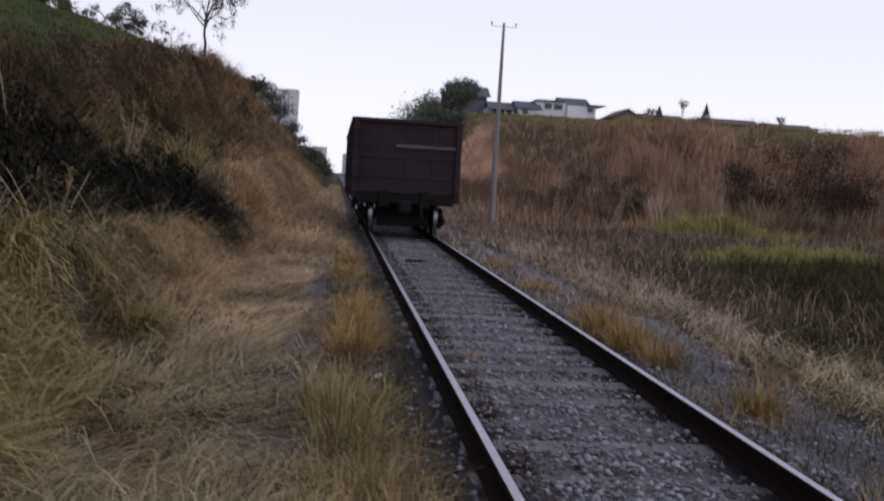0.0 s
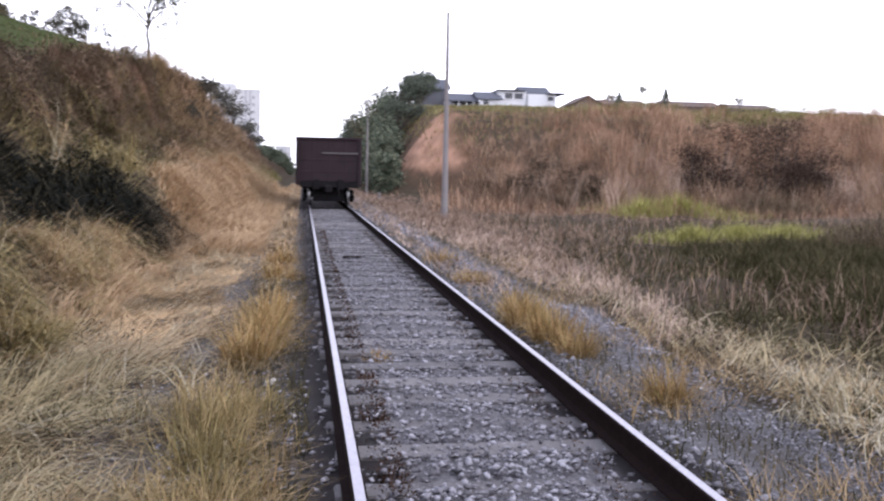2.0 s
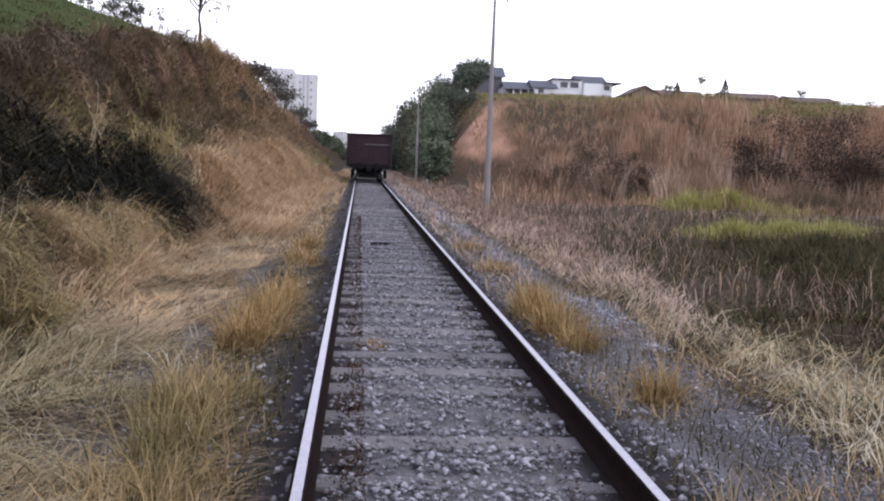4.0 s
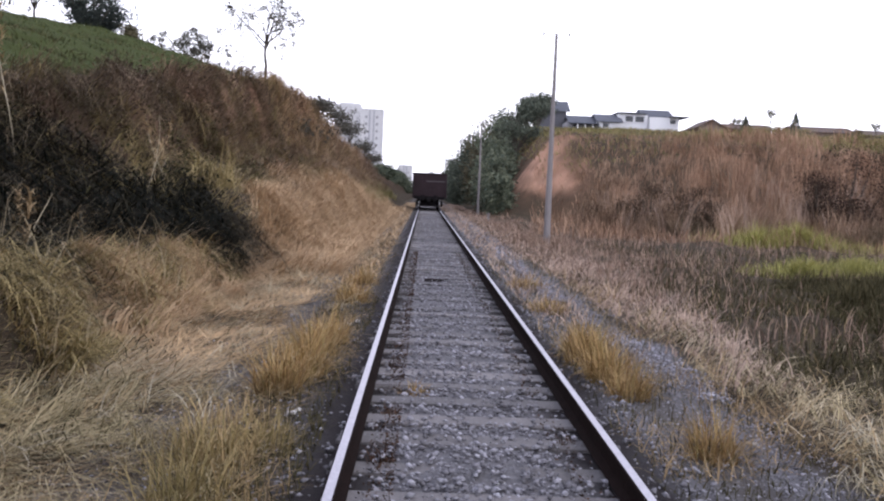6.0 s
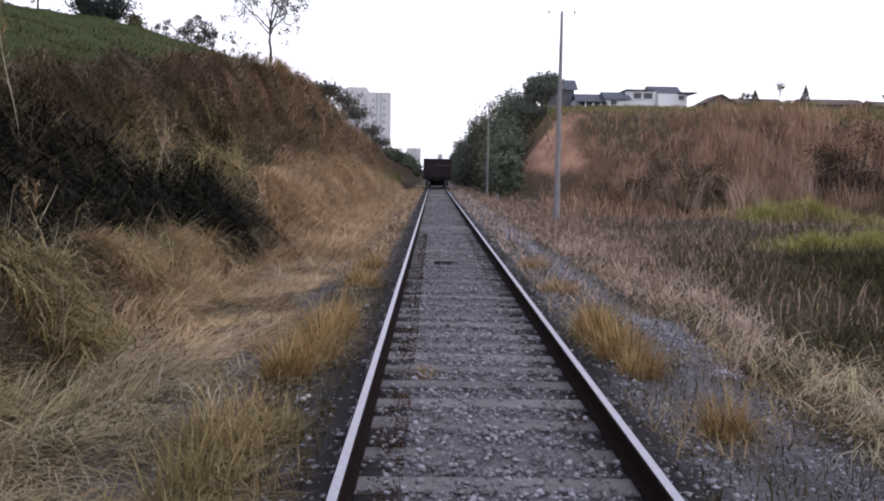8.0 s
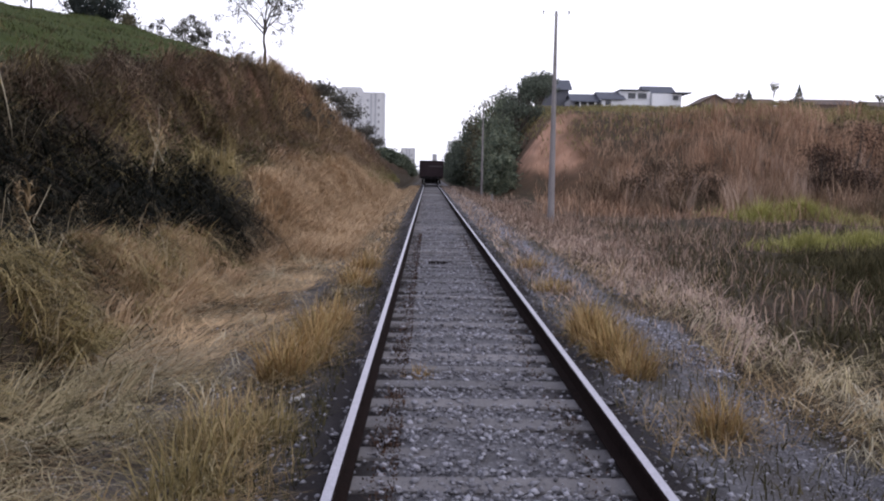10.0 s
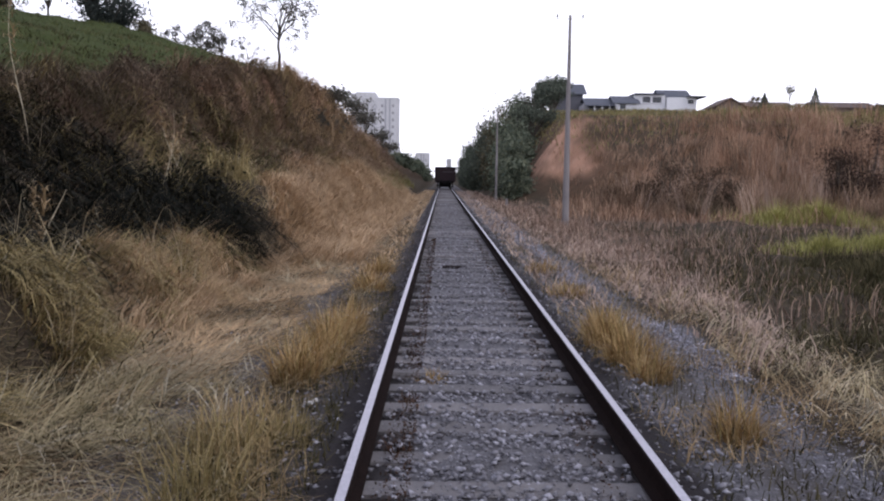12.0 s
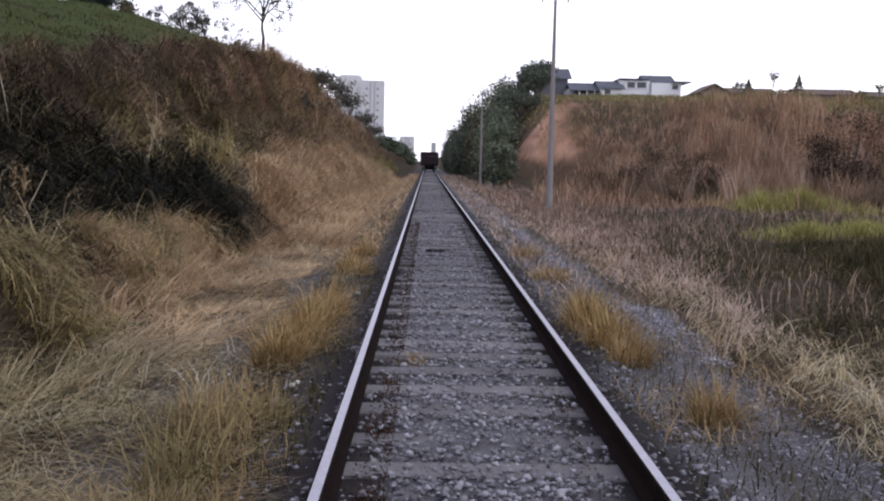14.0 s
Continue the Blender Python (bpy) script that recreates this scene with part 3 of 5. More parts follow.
def gable(h, x0, x1, y0, y1, z0, z1, mat, along="x"):
    bm = bmesh.new()
    o, t = 0.4, 0.14
    if along == "x":
        ym = (y0 + y1) / 2
        pts = [(y0 - o, z0 - 0.1), (ym, z1), (y1 + o, z0 - 0.1), (y1 + o, z0 - 0.1 - t), (ym, z1 - t), (y0 - o, z0 - 0.1 - t)]
        rows = [[bm.verts.new((x, a, b)) for a, b in pts] for x in (x0 - o, x1 + o)]
    else:
        xm = (x0 + x1) / 2
        pts = [(x0 - o, z0 - 0.1), (xm, z1), (x1 + o, z0 - 0.1), (x1 + o, z0 - 0.1 - t), (xm, z1 - t), (x0 - o, z0 - 0.1 - t)]
        rows = [[bm.verts.new((a, y, b)) for a, b in pts] for y in (y0 - o, y1 + o)]
    n = len(pts)
    for k in range(n):
        bm.faces.new((rows[0][k], rows[0][(k + 1) % n], rows[1][(k + 1) % n], rows[1][k]))
    for quad in ((0, 1, 4, 5), (1, 2, 3, 4)):
        bm.faces.new([rows[0][k] for k in quad])
        bm.faces.new([rows[1][k] for k in quad])
    bmesh.ops.recalc_face_normals(bm, faces=bm.faces)
    part("roof", bm, mat, h)
    bm = bmesh.new()
    if along == "x":
        f = [[(x, y0, z0), (x, y1, z0), (x, (y0 + y1) / 2, z1 - t - 0.05)] for x in (x0 + 0.1, x1 - 0.1)]
    else:
        f = [[(x0, y, z0), (x1, y, z0), ((x0 + x1) / 2, y, z1 - t - 0.05)] for y in (y0 + 0.1, y1 - 0.1)]
    va = [bm.verts.new(p) for p in f[0]]
    vb = [bm.verts.new(p) for p in f[1]]
    bm.faces.new(va)
    bm.faces.new(vb[::-1])
    for k in range(3):
        bm.faces.new((va[k], va[(k + 1) % 3], vb[(k + 1) % 3], vb[k]))
    bmesh.ops.recalc_face_normals(bm, faces=bm.faces)
    return bm


def build_houses():
    Y = 150
    h = thing("house", "white two-storey house with dark roofs on the hilltop", "house")
    wall_with_windows(h, 30.4, 35.2, Y, 11, 15.3, [(31.6, 32.8, 14.1, 15.0), (33.2, 34.6, 14.1, 15.0)], M_WHITEWALL)
    wall_with_windows(h, 35.3, 40.0, Y - 1, 11, 14.9, [(38.6, 39.5, 13.9, 14.6)], M_WHITEWALL)
    part("gable_wall", gable(h, 34.8, 39.2, Y + 1, Y + 7, 15.3, 16.5, M_ROOF), M_WHITEWALL, h)
    part("roof_slab", box(30.2, 35.0, Y - 0.5, Y + 7.2, 15.35, 15.55, 0.02), M_ROOF, h)
    part("porch_roof", box(38.4, 41.4, Y - 2, Y + 5, 14.95, 15.12, 0.02), M_ROOF, h)
    h = thing("house", "white house with a blue-grey sheet roof on the hilltop", "house")
    wall_with_windows(h, 27.0, 30.3, Y - 2, 11, 13.9, [(27.6, 28.5, 12.9, 13.6)], M_WHITEWALL)
    part("gable_wall", gable(h, 26.9, 30.4, Y - 2, Y + 5, 13.9, 15.2, M_ROOF), M_WHITEWALL, h)
    h = thing("house", "low house with a grey roof and open veranda on the hilltop", "house")
    wall_with_windows(h, 22.0, 26.8, Y - 1, 11, 13.6, [(23.0, 23.9, 12.6, 13.3)], M_GREYWALL)
    part("gable_wall", gable(h, 22.6, 26.9, Y - 1, Y + 6, 13.6, 14.9, M_ROOF), M_GREYWALL, h)
    for x in (23.4, 24.6, 25.8):
        part("veranda_post", box(x - 0.08, x + 0.08, Y - 3.2, Y - 3.04, 11, 13.2), M_WHITEWALL, h)
    part("veranda_roof", box(22.6, 26.6, Y - 3.4, Y - 1.1, 13.2, 13.34), M_ROOF, h)
    h = thing("house", "tall grey house with a gabled roof behind hilltop trees, walls darkened for shadow", "house")
    wall_with_windows(h, 17.8, 22.6, Y + 4, 11, 15.8, [], M_SHADEWALL)
    part("gable_wall", gable(h, 17.6, 22.8, Y + 4, Y + 11, 15.8, 17.6, M_ROOF), M_SHADEWALL, h)
    h = thing("house", "brown house with a clay-tiled gable on the hilltop", "house")
    wall_with_windows(h, 43.6, 47.8, Y, 11, 13.7, [(44.6, 45.4, 12.8, 13.4)], M_BRICKWALL)
    part("gable_wall", gable(h, 43.4, 48.0, Y, Y + 7, 13.7, 15.1, M_TILE, "y"), M_BRICKWALL, h)
    for x0, x1, z, lab in ((49.5, 56.5, 14.8, "long low house with a brown tiled roof on the hilltop"), (60.5, 70, 14.9, "long low house with a dull grey roof on the hilltop"), (72, 80, 14.7, "low tiled house at the end of the hilltop row")):
        h = thing("house", lab, "house")
        wall_with_windows(h, x0 + 0.3, x1 - 0.3, Y + 2, 11, z - 0.9, [(x0 + 1.5, x0 + 2.6, z - 1.9, z - 1.1)], M_BRICKWALL)
        part("gable_wall", gable(h, x0, x1, Y + 2, Y + 9, z - 0.9, z + 0.1, M_TILE), M_BRICKWALL, h)


def build_tower(x, y, w, d, h, label, blocks=True):
    t = thing("apartment_tower", label, "building", pose(x, y, 0))
    part("wall", box(0, w, 0, d, -1, h), M_TOWER, t)
    if blocks:
        part("rear_wing", box(-11.6, -0.3, 1.5, d, -1, h + 2.4), M_TOWER, t)
        part("roof_block", box(-9.5, -1.0, 3, d - 1, h + 2.4, h + 3.2), M_TOWER, t)
        for k in range(4):
            part("rear_pier", box(-11.5 + 2.9 * k, -11.0 + 2.9 * k, 1.2, 1.49, -1, h + 2.4), M_TOWER, t)
    part("parapet", box(-0.15, w + 0.15, -0.15, d + 0.15, h, h + 0.7), M_TOWER, t)
    n = int(h / 3)
    for k in range(n):
        for a in (0.2, 0.7):
            z = 1.4 + k * 3
            part("window", box(w * a, w * a + w * 0.09, -0.08, 0.05, z, z + 1.1), M_GREYWALL, t)
    for a in (0.0, 0.4, 0.6, 1.0):
        part("corner_pier", box(w * a - 0.3, w * a + 0.3, -0.4, -0.02, -1, h), M_GREYPIER if 0 < a < 1 else M_TOWER, t)
    return t


build_houses()
build_tower(-29.0, 400, 9.3, 12, 34.8, "pale grey high-rise apartment tower far behind the bank")
build_tower(3.4, 900, 4.5, 6, 19, "pale distant tower block in the haze", blocks=False)
build_tower(-15.6, 520, 7.6, 8, 14.5, "small pale block of flats in the distance", blocks=False)


# ---- trees and bushes ----
def limb_tree(name, x, y, h, spread, n_leaf, leaf, mat, label, category="tree", trunk=0.07, fork=0.45, z=None, clumpy=0.35, limbs=9, thin=False, droop=0.45):
    """A tapered, slightly crooked trunk, forked limbs and loose clumps of leaves round the limb ends."""
    zb = float(height(x, y)) - 0.1 if z is None else z
    t = thing(name, label, category, pose(x, y, zb))
    bm = bmesh.new()
    pts = [Vector((0, 0, 0))]
    for k in range(4):
        pts.append(Vector((rng.normal() * 0.03 * h, rng.normal() * 0.03 * h, h * fork * (k + 1) / 4)))
    for k in range(4):
        add_cyl(bm, pts[k], pts[k + 1], trunk * (1 - 0.12 * k), trunk * (1 - 0.12 * (k + 1)), 8)
    tips = []
    for k in range(limbs):
        a = k * 2.4 + rng.uniform(-1.0, 1.0)
        r = spread * rng.uniform(0.45, 1.0)
        top = h * (1.0 - droop * (r / spread) ** 2 * rng.uniform(0.5, 1.0))
        start = pts[4 - (k % 2)]
        mid = start + Vector((math.cos(a) * r * 0.45, math.sin(a) * r * 0.45, (top - start.z) * 0.6))
        end = Vector((math.cos(a) * r, math.sin(a) * r, top))
        add_cyl(bm, start, mid, trunk * 0.5, trunk * 0.3, 6)
        add_cyl(bm, mid, end, trunk * 0.3, trunk * 0.08, 5)
        tips += [end, (mid + end) / 2, mid + (end - mid) * 0.25]
        for j in range(2):
            e2 = mid + Vector((rng.normal() * spread * 0.3, rng.normal() * spread * 0.3, rng.uniform(0.1, 0.5) * (h - mid.z)))
            add_cyl(bm, mid, e2, trunk * 0.2, trunk * 0.06, 5)
            tips.append(e2)
    part("trunk", bm, M_BARK, t)
    tips = np.array([tuple(p) for p in tips])
    if not thin:
        extra = rng.uniform(-1, 1, size=(len(tips) // 2, 3)) * np.array([spread * 0.8, spread * 0.8, h * 0.22]) + np.array([0, 0, h * 0.66])
        tips = np.concatenate([tips, extra])
    c = tips[rng.integers(0, len(tips), n_leaf)] + rng.normal(size=(n_leaf, 3)) * spread * clumpy * np.array([0.6, 0.6, 0.4])
    c[:, 2] = np.maximum(c[:, 2], 0.15 * h)
    ob = new("crown", leaf_mesh("crown", c, leaf * rng.uniform(0.6, 1.3, n_leaf), mat, 0.4))
    ob.parent = t
    return t


def bush(x, y, h, spread, n_leaf, leaf, mat, label):
    """Many stems from the ground with leaves from the foot up, in uneven lobes."""
    t = thing("bush", label, "bush", pose(x, y, float(height(x, y)) - 0.15))
    bm = bmesh.new()
    lobes = []
    for k in range(11):
        a = rng.uniform(0, 6.28)
        r = spread * rng.uniform(0.1, 0.85)
        top = h * rng.uniform(0.4, 1.0) * (1 - 0.35 * (r / spread) ** 2)
        add_cyl(bm, (0.15 * math.cos(a), 0.15 * math.sin(a), 0), (r * math.cos(a), r * math.sin(a), top), 0.05, 0.012, 6)
        for f in (0.3, 0.6, 0.85, 1.0):
            lobes.append((r * f * math.cos(a), r * f * math.sin(a), top * f))
    for k in range(7):
        a, r = rng.uniform(0, 6.28), spread * rng.uniform(0.1, 0.6)
        add_cyl(bm, (r * 0.6 * math.cos(a), r * 0.6 * math.sin(a), h * 0.6), (r * math.cos(a), r * math.sin(a), h * rng.uniform(0.95, 1.15)), 0.02, 0.006, 5)
        lobes.append((r * math.cos(a), r * math.sin(a), h * rng.uniform(0.95, 1.12)))
    part("stem_base", bm, M_BARK, t)
    lobes = np.array(lobes)
    c = lobes[rng.integers(0, len(lobes), n_leaf)] + rng.normal(size=(n_leaf, 3)) * np.array([spread * 0.2, spread * 0.2, h * 0.1]) * rng.uniform(0.4, 1.5, (n_leaf, 1))
    c[:, 2] = np.maximum(c[:, 2], 0.05)
    ob = new("foliage", leaf_mesh("foliage", c, leaf * rng.uniform(0.6, 1.4, n_leaf), mat, 0.3))
    ob.parent = t
    return t


def airy_tree(x, y, h, spread, label, trunk=0.085, fork=0.42, limbs=6, leaves=9, leaf=0.055, mat=None, droop=0.25, gap=0.3):
    """A crooked trunk, limbs that fork three times, and small hanging sprays of leaves at the twig ends, with sky between."""
    t = thing("tree", label, "tree", pose(x, y, float(height(x, y)) - 0.1))
    bm = bmesh.new()
    p = Vector((0, 0, 0))
    for k in range(5):
        q = Vector((rng.normal() * 0.012 * h + 0.01 * h * math.sin(k * 1.7), rng.normal() * 0.012 * h, h * fork * (k + 1) / 5))
        add_cyl(bm, p, q, trunk * (1 - 0.09 * k), trunk * (1 - 0.09 * (k + 1)), 8)
        p = q
    tips = []

    def grow(a, way, length, r, level):
        mid = a + way * length * 0.55 + Vector(rng.normal(size=3) * 0.05 * length)
        b = mid + (way + Vector((0, 0, 0.2 - droop * level))).normalized() * length * 0.5
        add_cyl(bm, a, mid, r, r * 0.8, 6)
        add_cyl(bm, mid, b, r * 0.8, r * 0.55, 5)
        if level == 3:
            if rng.uniform() > gap:
                tips.extend([b, mid + (b - mid) * 0.4])
            return
        for k in range(3 if level else 2):
            turned = (way + Vector(rng.normal(size=3)) * 0.62).normalized()
            grow(b if k else mid, turned, length * rng.uniform(0.55, 0.8), r * 0.52, level + 1)

    for k in range(limbs):
        a = 6.283 * k / limbs + rng.uniform(-0.4, 0.4)
        out = rng.uniform(0.35, 0.95)
        grow(p - Vector((0, 0, h * 0.05 * (k % 3))), Vector((math.cos(a) * out, math.sin(a) * out, 0.85)).normalized(), spread * 0.55, trunk * 0.5, 1)
    part("trunk", bm, M_BARK, t)
    tips = np.array([tuple(v) for v in tips])
    c = np.repeat(tips, leaves, axis=0)
    c = c + rng.normal(size=c.shape) * np.array([0.1, 0.1, 0.09]) * spread * 0.5 - np.array([0, 0, 0.06])
    ob = new("crown", leaf_mesh("crown", c, leaf * rng.uniform(0.6, 1.3, len(c)), mat or M_AIRLEAF, 1.0))
    ob.parent = t
    return t


airy_tree(-8.45, 46.4, 4.9, 2.2, "slender dark-trunked tree with sparse feathery crown on the cliff edge", limbs=8, leaves=17, leaf=0.062, gap=0.2)
airy_tree(-10.2, 47.5, 1.9, 0.9, "small sparse sapling on the cliff top", trunk=0.03, limbs=4, leaves=5, fork=0.3)
airy_tree(-9.5, 47.0, 1.5, 0.6, "small drooping sapling on the cliff top", trunk=0.025, limbs=3, leaves=4, fork=0.3, droop=0.5)
airy_tree(-7.0, 50.5, 1.9, 0.9, "thin sapling with few leaves on the bank shoulder", trunk=0.03, limbs=5, leaves=6, leaf=0.07, fork=0.25)
airy_tree(-6.6, 54.0, 1.5, 0.9, "thin leaning sapling on the bank shoulder", trunk=0.03, limbs=4, leaves=6, leaf=0.07, fork=0.25)
airy_tree(-13.6, 52, 3.4, 2.0, "broad airy tree behind the grassy hill", trunk=0.08, limbs=10, leaves=20, leaf=0.07, fork=0.3, gap=0.05, droop=0.4)
airy_tree(-20.2, 47.5, 3.8, 1.8, "airy grey-green tree behind the hilltop", trunk=0.08, limbs=8, leaves=9, leaf=0.075, gap=0.1)
for x, y, h, sp, n in ((-15.2, 47, 0.8, 0.8, 900), (-22.0, 46, 2.0, 1.5, 2600), (-24.4, 45, 2.4, 1.8, 3000)):
    bush(x, y, h, sp, n, 0.09, M_LEAFB, "dull green shrub on the hill")
bush(-17.2, 47.0, 2.3, 2.0, 5200, 0.09, M_EVERGREEN, "dark spreading evergreen shrub on the hill")
limb_tree("tree", -18.2, 48.0, 4.2, 2.2, 4000, 0.09, M_EVERGREEN, "dark layered evergreen tree on the hill", trunk=0.13, fork=0.3, clumpy=0.2, limbs=17, droop=0.6)
for x, y, h, sp, n in ((-7.7, 62, 2.0, 1.2, 750), (-7.2, 68, 2.9, 1.4, 900), (-6.7, 76, 3.0, 1.4, 1000), (-7.2, 57, 1.4, 1.1, 500), (-6.5, 86, 2.3, 1.3, 1000), (-6.2, 98, 1.9, 1.3, 1000)):
    limb_tree("tree", x, y, h, sp, n, 0.11, M_AIRLEAF, "thin grey-green tree on the cutting's shoulder", trunk=0.06, fork=0.3, clumpy=0.3, limbs=11)
for x, y, h, sp in ((-6.0, 120, 1.6, 2.0), (-5.4, 150, 1.6, 1.9), (-5.4, 185, 2.0, 2.4), (-6.5, 230, 2.6, 3.6), (-9.5, 260, 3.0, 4.5), (-4.6, 205, 1.8, 1.7), (-4.5, 232, 2.4, 2.4), (-7.0, 205, 2.2, 2.6), (-5.6, 168, 2.0, 1.9)):
    bush(x, y, h, sp, 3000, 0.2, M_LEAF, "dull green bush at the foot of the cutting")
for x, y, h, sp in ((5.4, 73, 2.6, 1.3), (5.7, 79, 3.6, 1.6), (5.3, 84, 3.8, 1.8), (6.8, 88, 4.0, 1.9), (6.0, 93, 5.8, 2.3), (7.6, 99, 5.8, 2.6), (5.6, 103, 6.2, 2.3), (7.4, 110, 6.8, 2.8), (5.4, 117, 6.9, 2.5), (7.4, 124, 6.9, 3.0), (5.2, 131, 6.6, 2.5), (6.8, 140, 6.9, 3.0), (4.9, 148, 5.8, 2.4), (6.4, 158, 6.7, 3.0), (4.8, 172, 5.6, 2.5), (5.6, 192, 6.7, 3.0), (6.2, 216, 7.1, 3.6), (4.3, 126, 4.8, 1.7), (4.1, 142, 5.2, 1.7), (3.9, 156, 4.9, 1.6), (3.9, 182, 4.8, 1.7), (4.2, 206, 5.3, 1.9)):
    bush(x, y, h, sp, 5000, 0.15, M_LEAF if y < 100 else M_LEAFB if y < 112 else M_LEAFD, "dense green bush on the bank above the rails" if y < 112 else "dense dark bush on the bank above the rails")
for x, y, h, sp in ((8.9, 97, 4.6, 2.6), (11.2, 100, 4.4, 2.2), (9.6, 108, 5.9, 2.6), (12.6, 112, 5.3, 2.2), (10.6, 104, 5.4, 1.3), (7.6, 102, 4.8, 1.4), (12.4, 107, 4.8, 1.6)):
    limb_tree("tree", x, y, h, sp, 2900, 0.13, M_LEAFD, "dark green tree with a ragged crown on the bank top", trunk=0.12, fork=0.3, clumpy=0.2, limbs=17, droop=0.3)
for x, y, h in ((6.4, 100, 6.4), (7.6, 96, 5.9), (5.6, 112, 7.0), (9.0, 101, 6.2)):
    airy_tree(x, y, h, 1.1, "thin twiggy sapling rising above the bushes", trunk=0.05, limbs=5, leaves=5, leaf=0.12, fork=0.7)


def conifer(x, y, h, spread, label):
    t = thing("tree", label, "tree", pose(x, y, float(height(x, y)) - 0.1))
    bm = bmesh.new()
    add_cyl(bm, (0, 0, 0), (0, 0, h), 0.12, 0.02, 8)
    part("trunk", bm, M_BARK, t)
    n = 2200
    z = h * (0.12 + 0.88 * rng.uniform(0, 1, n) ** 1.4)
    r = spread * (1 - z / h) * np.sqrt(rng.uniform(0.1, 1, n)) * (1 + 0.2 * np.sin(z * 9))
    a = rng.uniform(0, 6.283, n)
    ob = new("crown", leaf_mesh("crown", np.stack([r * np.cos(a), r * np.sin(a), z], 1), uni(0.07, 0.14, n), M_LEAFD, 0.3))
    ob.parent = t


conifer(58.9, 149, 4.4, 1.5, "pointed dark conifer among the hilltop houses")
conifer(51.5, 151, 3.2, 1.6, "small pointed dark conifer between two low houses")
for x, h in ((49.0, 1.5), (53.0, 1.6), (56.5, 1.8), (61.5, 1.7), (65.0, 1.9), (69.0, 1.7), (73.5, 1.8), (78.0, 1.6), (83.0, 1.8)):
    bush(x, 140, h * 0.75, 3.0, 1500, 0.11, M_CREST, "low yellowish scrub along the hilltop")
for x, h in ((48.6, 3.0), (54.0, 4.6), (71.0, 3.4), (68.0, 2.4)):
    limb_tree("tree", x, 147, h, 1.0, 260, 0.14, M_LEAFB, "sparse small tree among the hilltop houses", trunk=0.06, clumpy=0.25, limbs=6, thin=True)


for x, y, h, sp in ((20.5, 49, 3.2, 2.2), (22.8, 51, 4.5, 2.6), (25.5, 50, 4.4, 2.8), (28.5, 53, 4.6, 3.0), (24.4, 46, 2.6, 2.0), (27.0, 47, 2.8, 2.0), (10.9, 46.5, 2.5, 1.5), (9.7, 47.5, 1.6, 1.1), (12.6, 46.2, 2.2, 1.4), (14.0, 47.0, 1.7, 1.3), (8.3, 48.5, 1.4, 1.0)):
    bush(x, y, h, sp, 9500 if x > 15 else 5200, 0.05, M_UMBER if x > 15 else M_BROWNLEAF, "dark brown withered shrub below the slope")


# ---- grasses ----
def spread_over(n, x0, x1, y0, y1, even=False):
    x = rng.uniform(x0, x1, n)
    y = rng.uniform(y0, y1, n) if even else y0 * (y1 / y0) ** rng.uniform(0, 1, n)
    return x, y


def stuff(name, mesh, label, category="grass"):
    return tagged(new(name, mesh), label, category, kind="stuff")


def grass(name, x, y, length, lean, curl, width, mat, label, angle=None, lift=0.0, category="grass"):
    n = len(x)
    z = height(x, y) + lift
    a = rng.uniform(0, 2 * math.pi, n) if angle is None else angle
    return stuff(name, blade_mesh(name, np.stack([x, y, z], 1), length, a, lean, curl, width, mat), label, category)


def pick(x, y, keep):
    return x[keep], y[keep]


def combed(x, y, turn, loose):
    """Directions that swirl together over a metre or two, as trampled straw lies."""
    return turn + 1.2 * wave(x, y, 1.6, 0.7) + rng.normal(size=len(x)) * loose


def wisps(name, cx, cy, per, length, lean, curl, width, mat, label, turn=0.2, loose=0.9, lift=0.02, spread=0.07, category="grass"):
    """Bundles of straw that fell together: one direction a bundle, blades fanned a little."""
    k = len(cx)
    a = combed(cx, cy, turn, loose)
    ln, le, cu = uni(*length, k), uni(*lean, k), uni(*curl, k)
    rx = np.repeat(cx, per) + rng.normal(size=k * per) * spread
    ry = np.repeat(cy, per) + rng.normal(size=k * per) * spread
    f = lambda v, d: np.repeat(v, per) * (1 + rng.normal(size=k * per) * d)
    w = uni(*width, k * per) + ry.clip(0) * 0.0003
    z = height(rx, ry) + lift + rng.uniform(0, 0.03, k * per)
    m = blade_mesh(name, np.stack([rx, ry, z], 1), f(ln, 0.2), np.repeat(a, per) + rng.normal(size=k * per) * 0.28, f(le, 0.15), f(cu, 0.25), w, mat)
    return stuff(name, m, label, category)


def bare(x, y):
    """Gravel that shows through the straw left of the rails."""
    out = np.zeros(len(x), bool)
    for cx, cy, rx, ry in ((-2.05, 8.9, 0.3, 0.8), (-2.0, 5.6, 0.34, 0.5), (-2.0, 13.0, 0.2, 1.4), (-1.95, 18.0, 0.24, 2.6), (-1.25, 7.2, 0.2, 1.6)):
        out |= ((x - cx) / rx) ** 2 + ((y - cy) / ry) ** 2 < 1
    return out


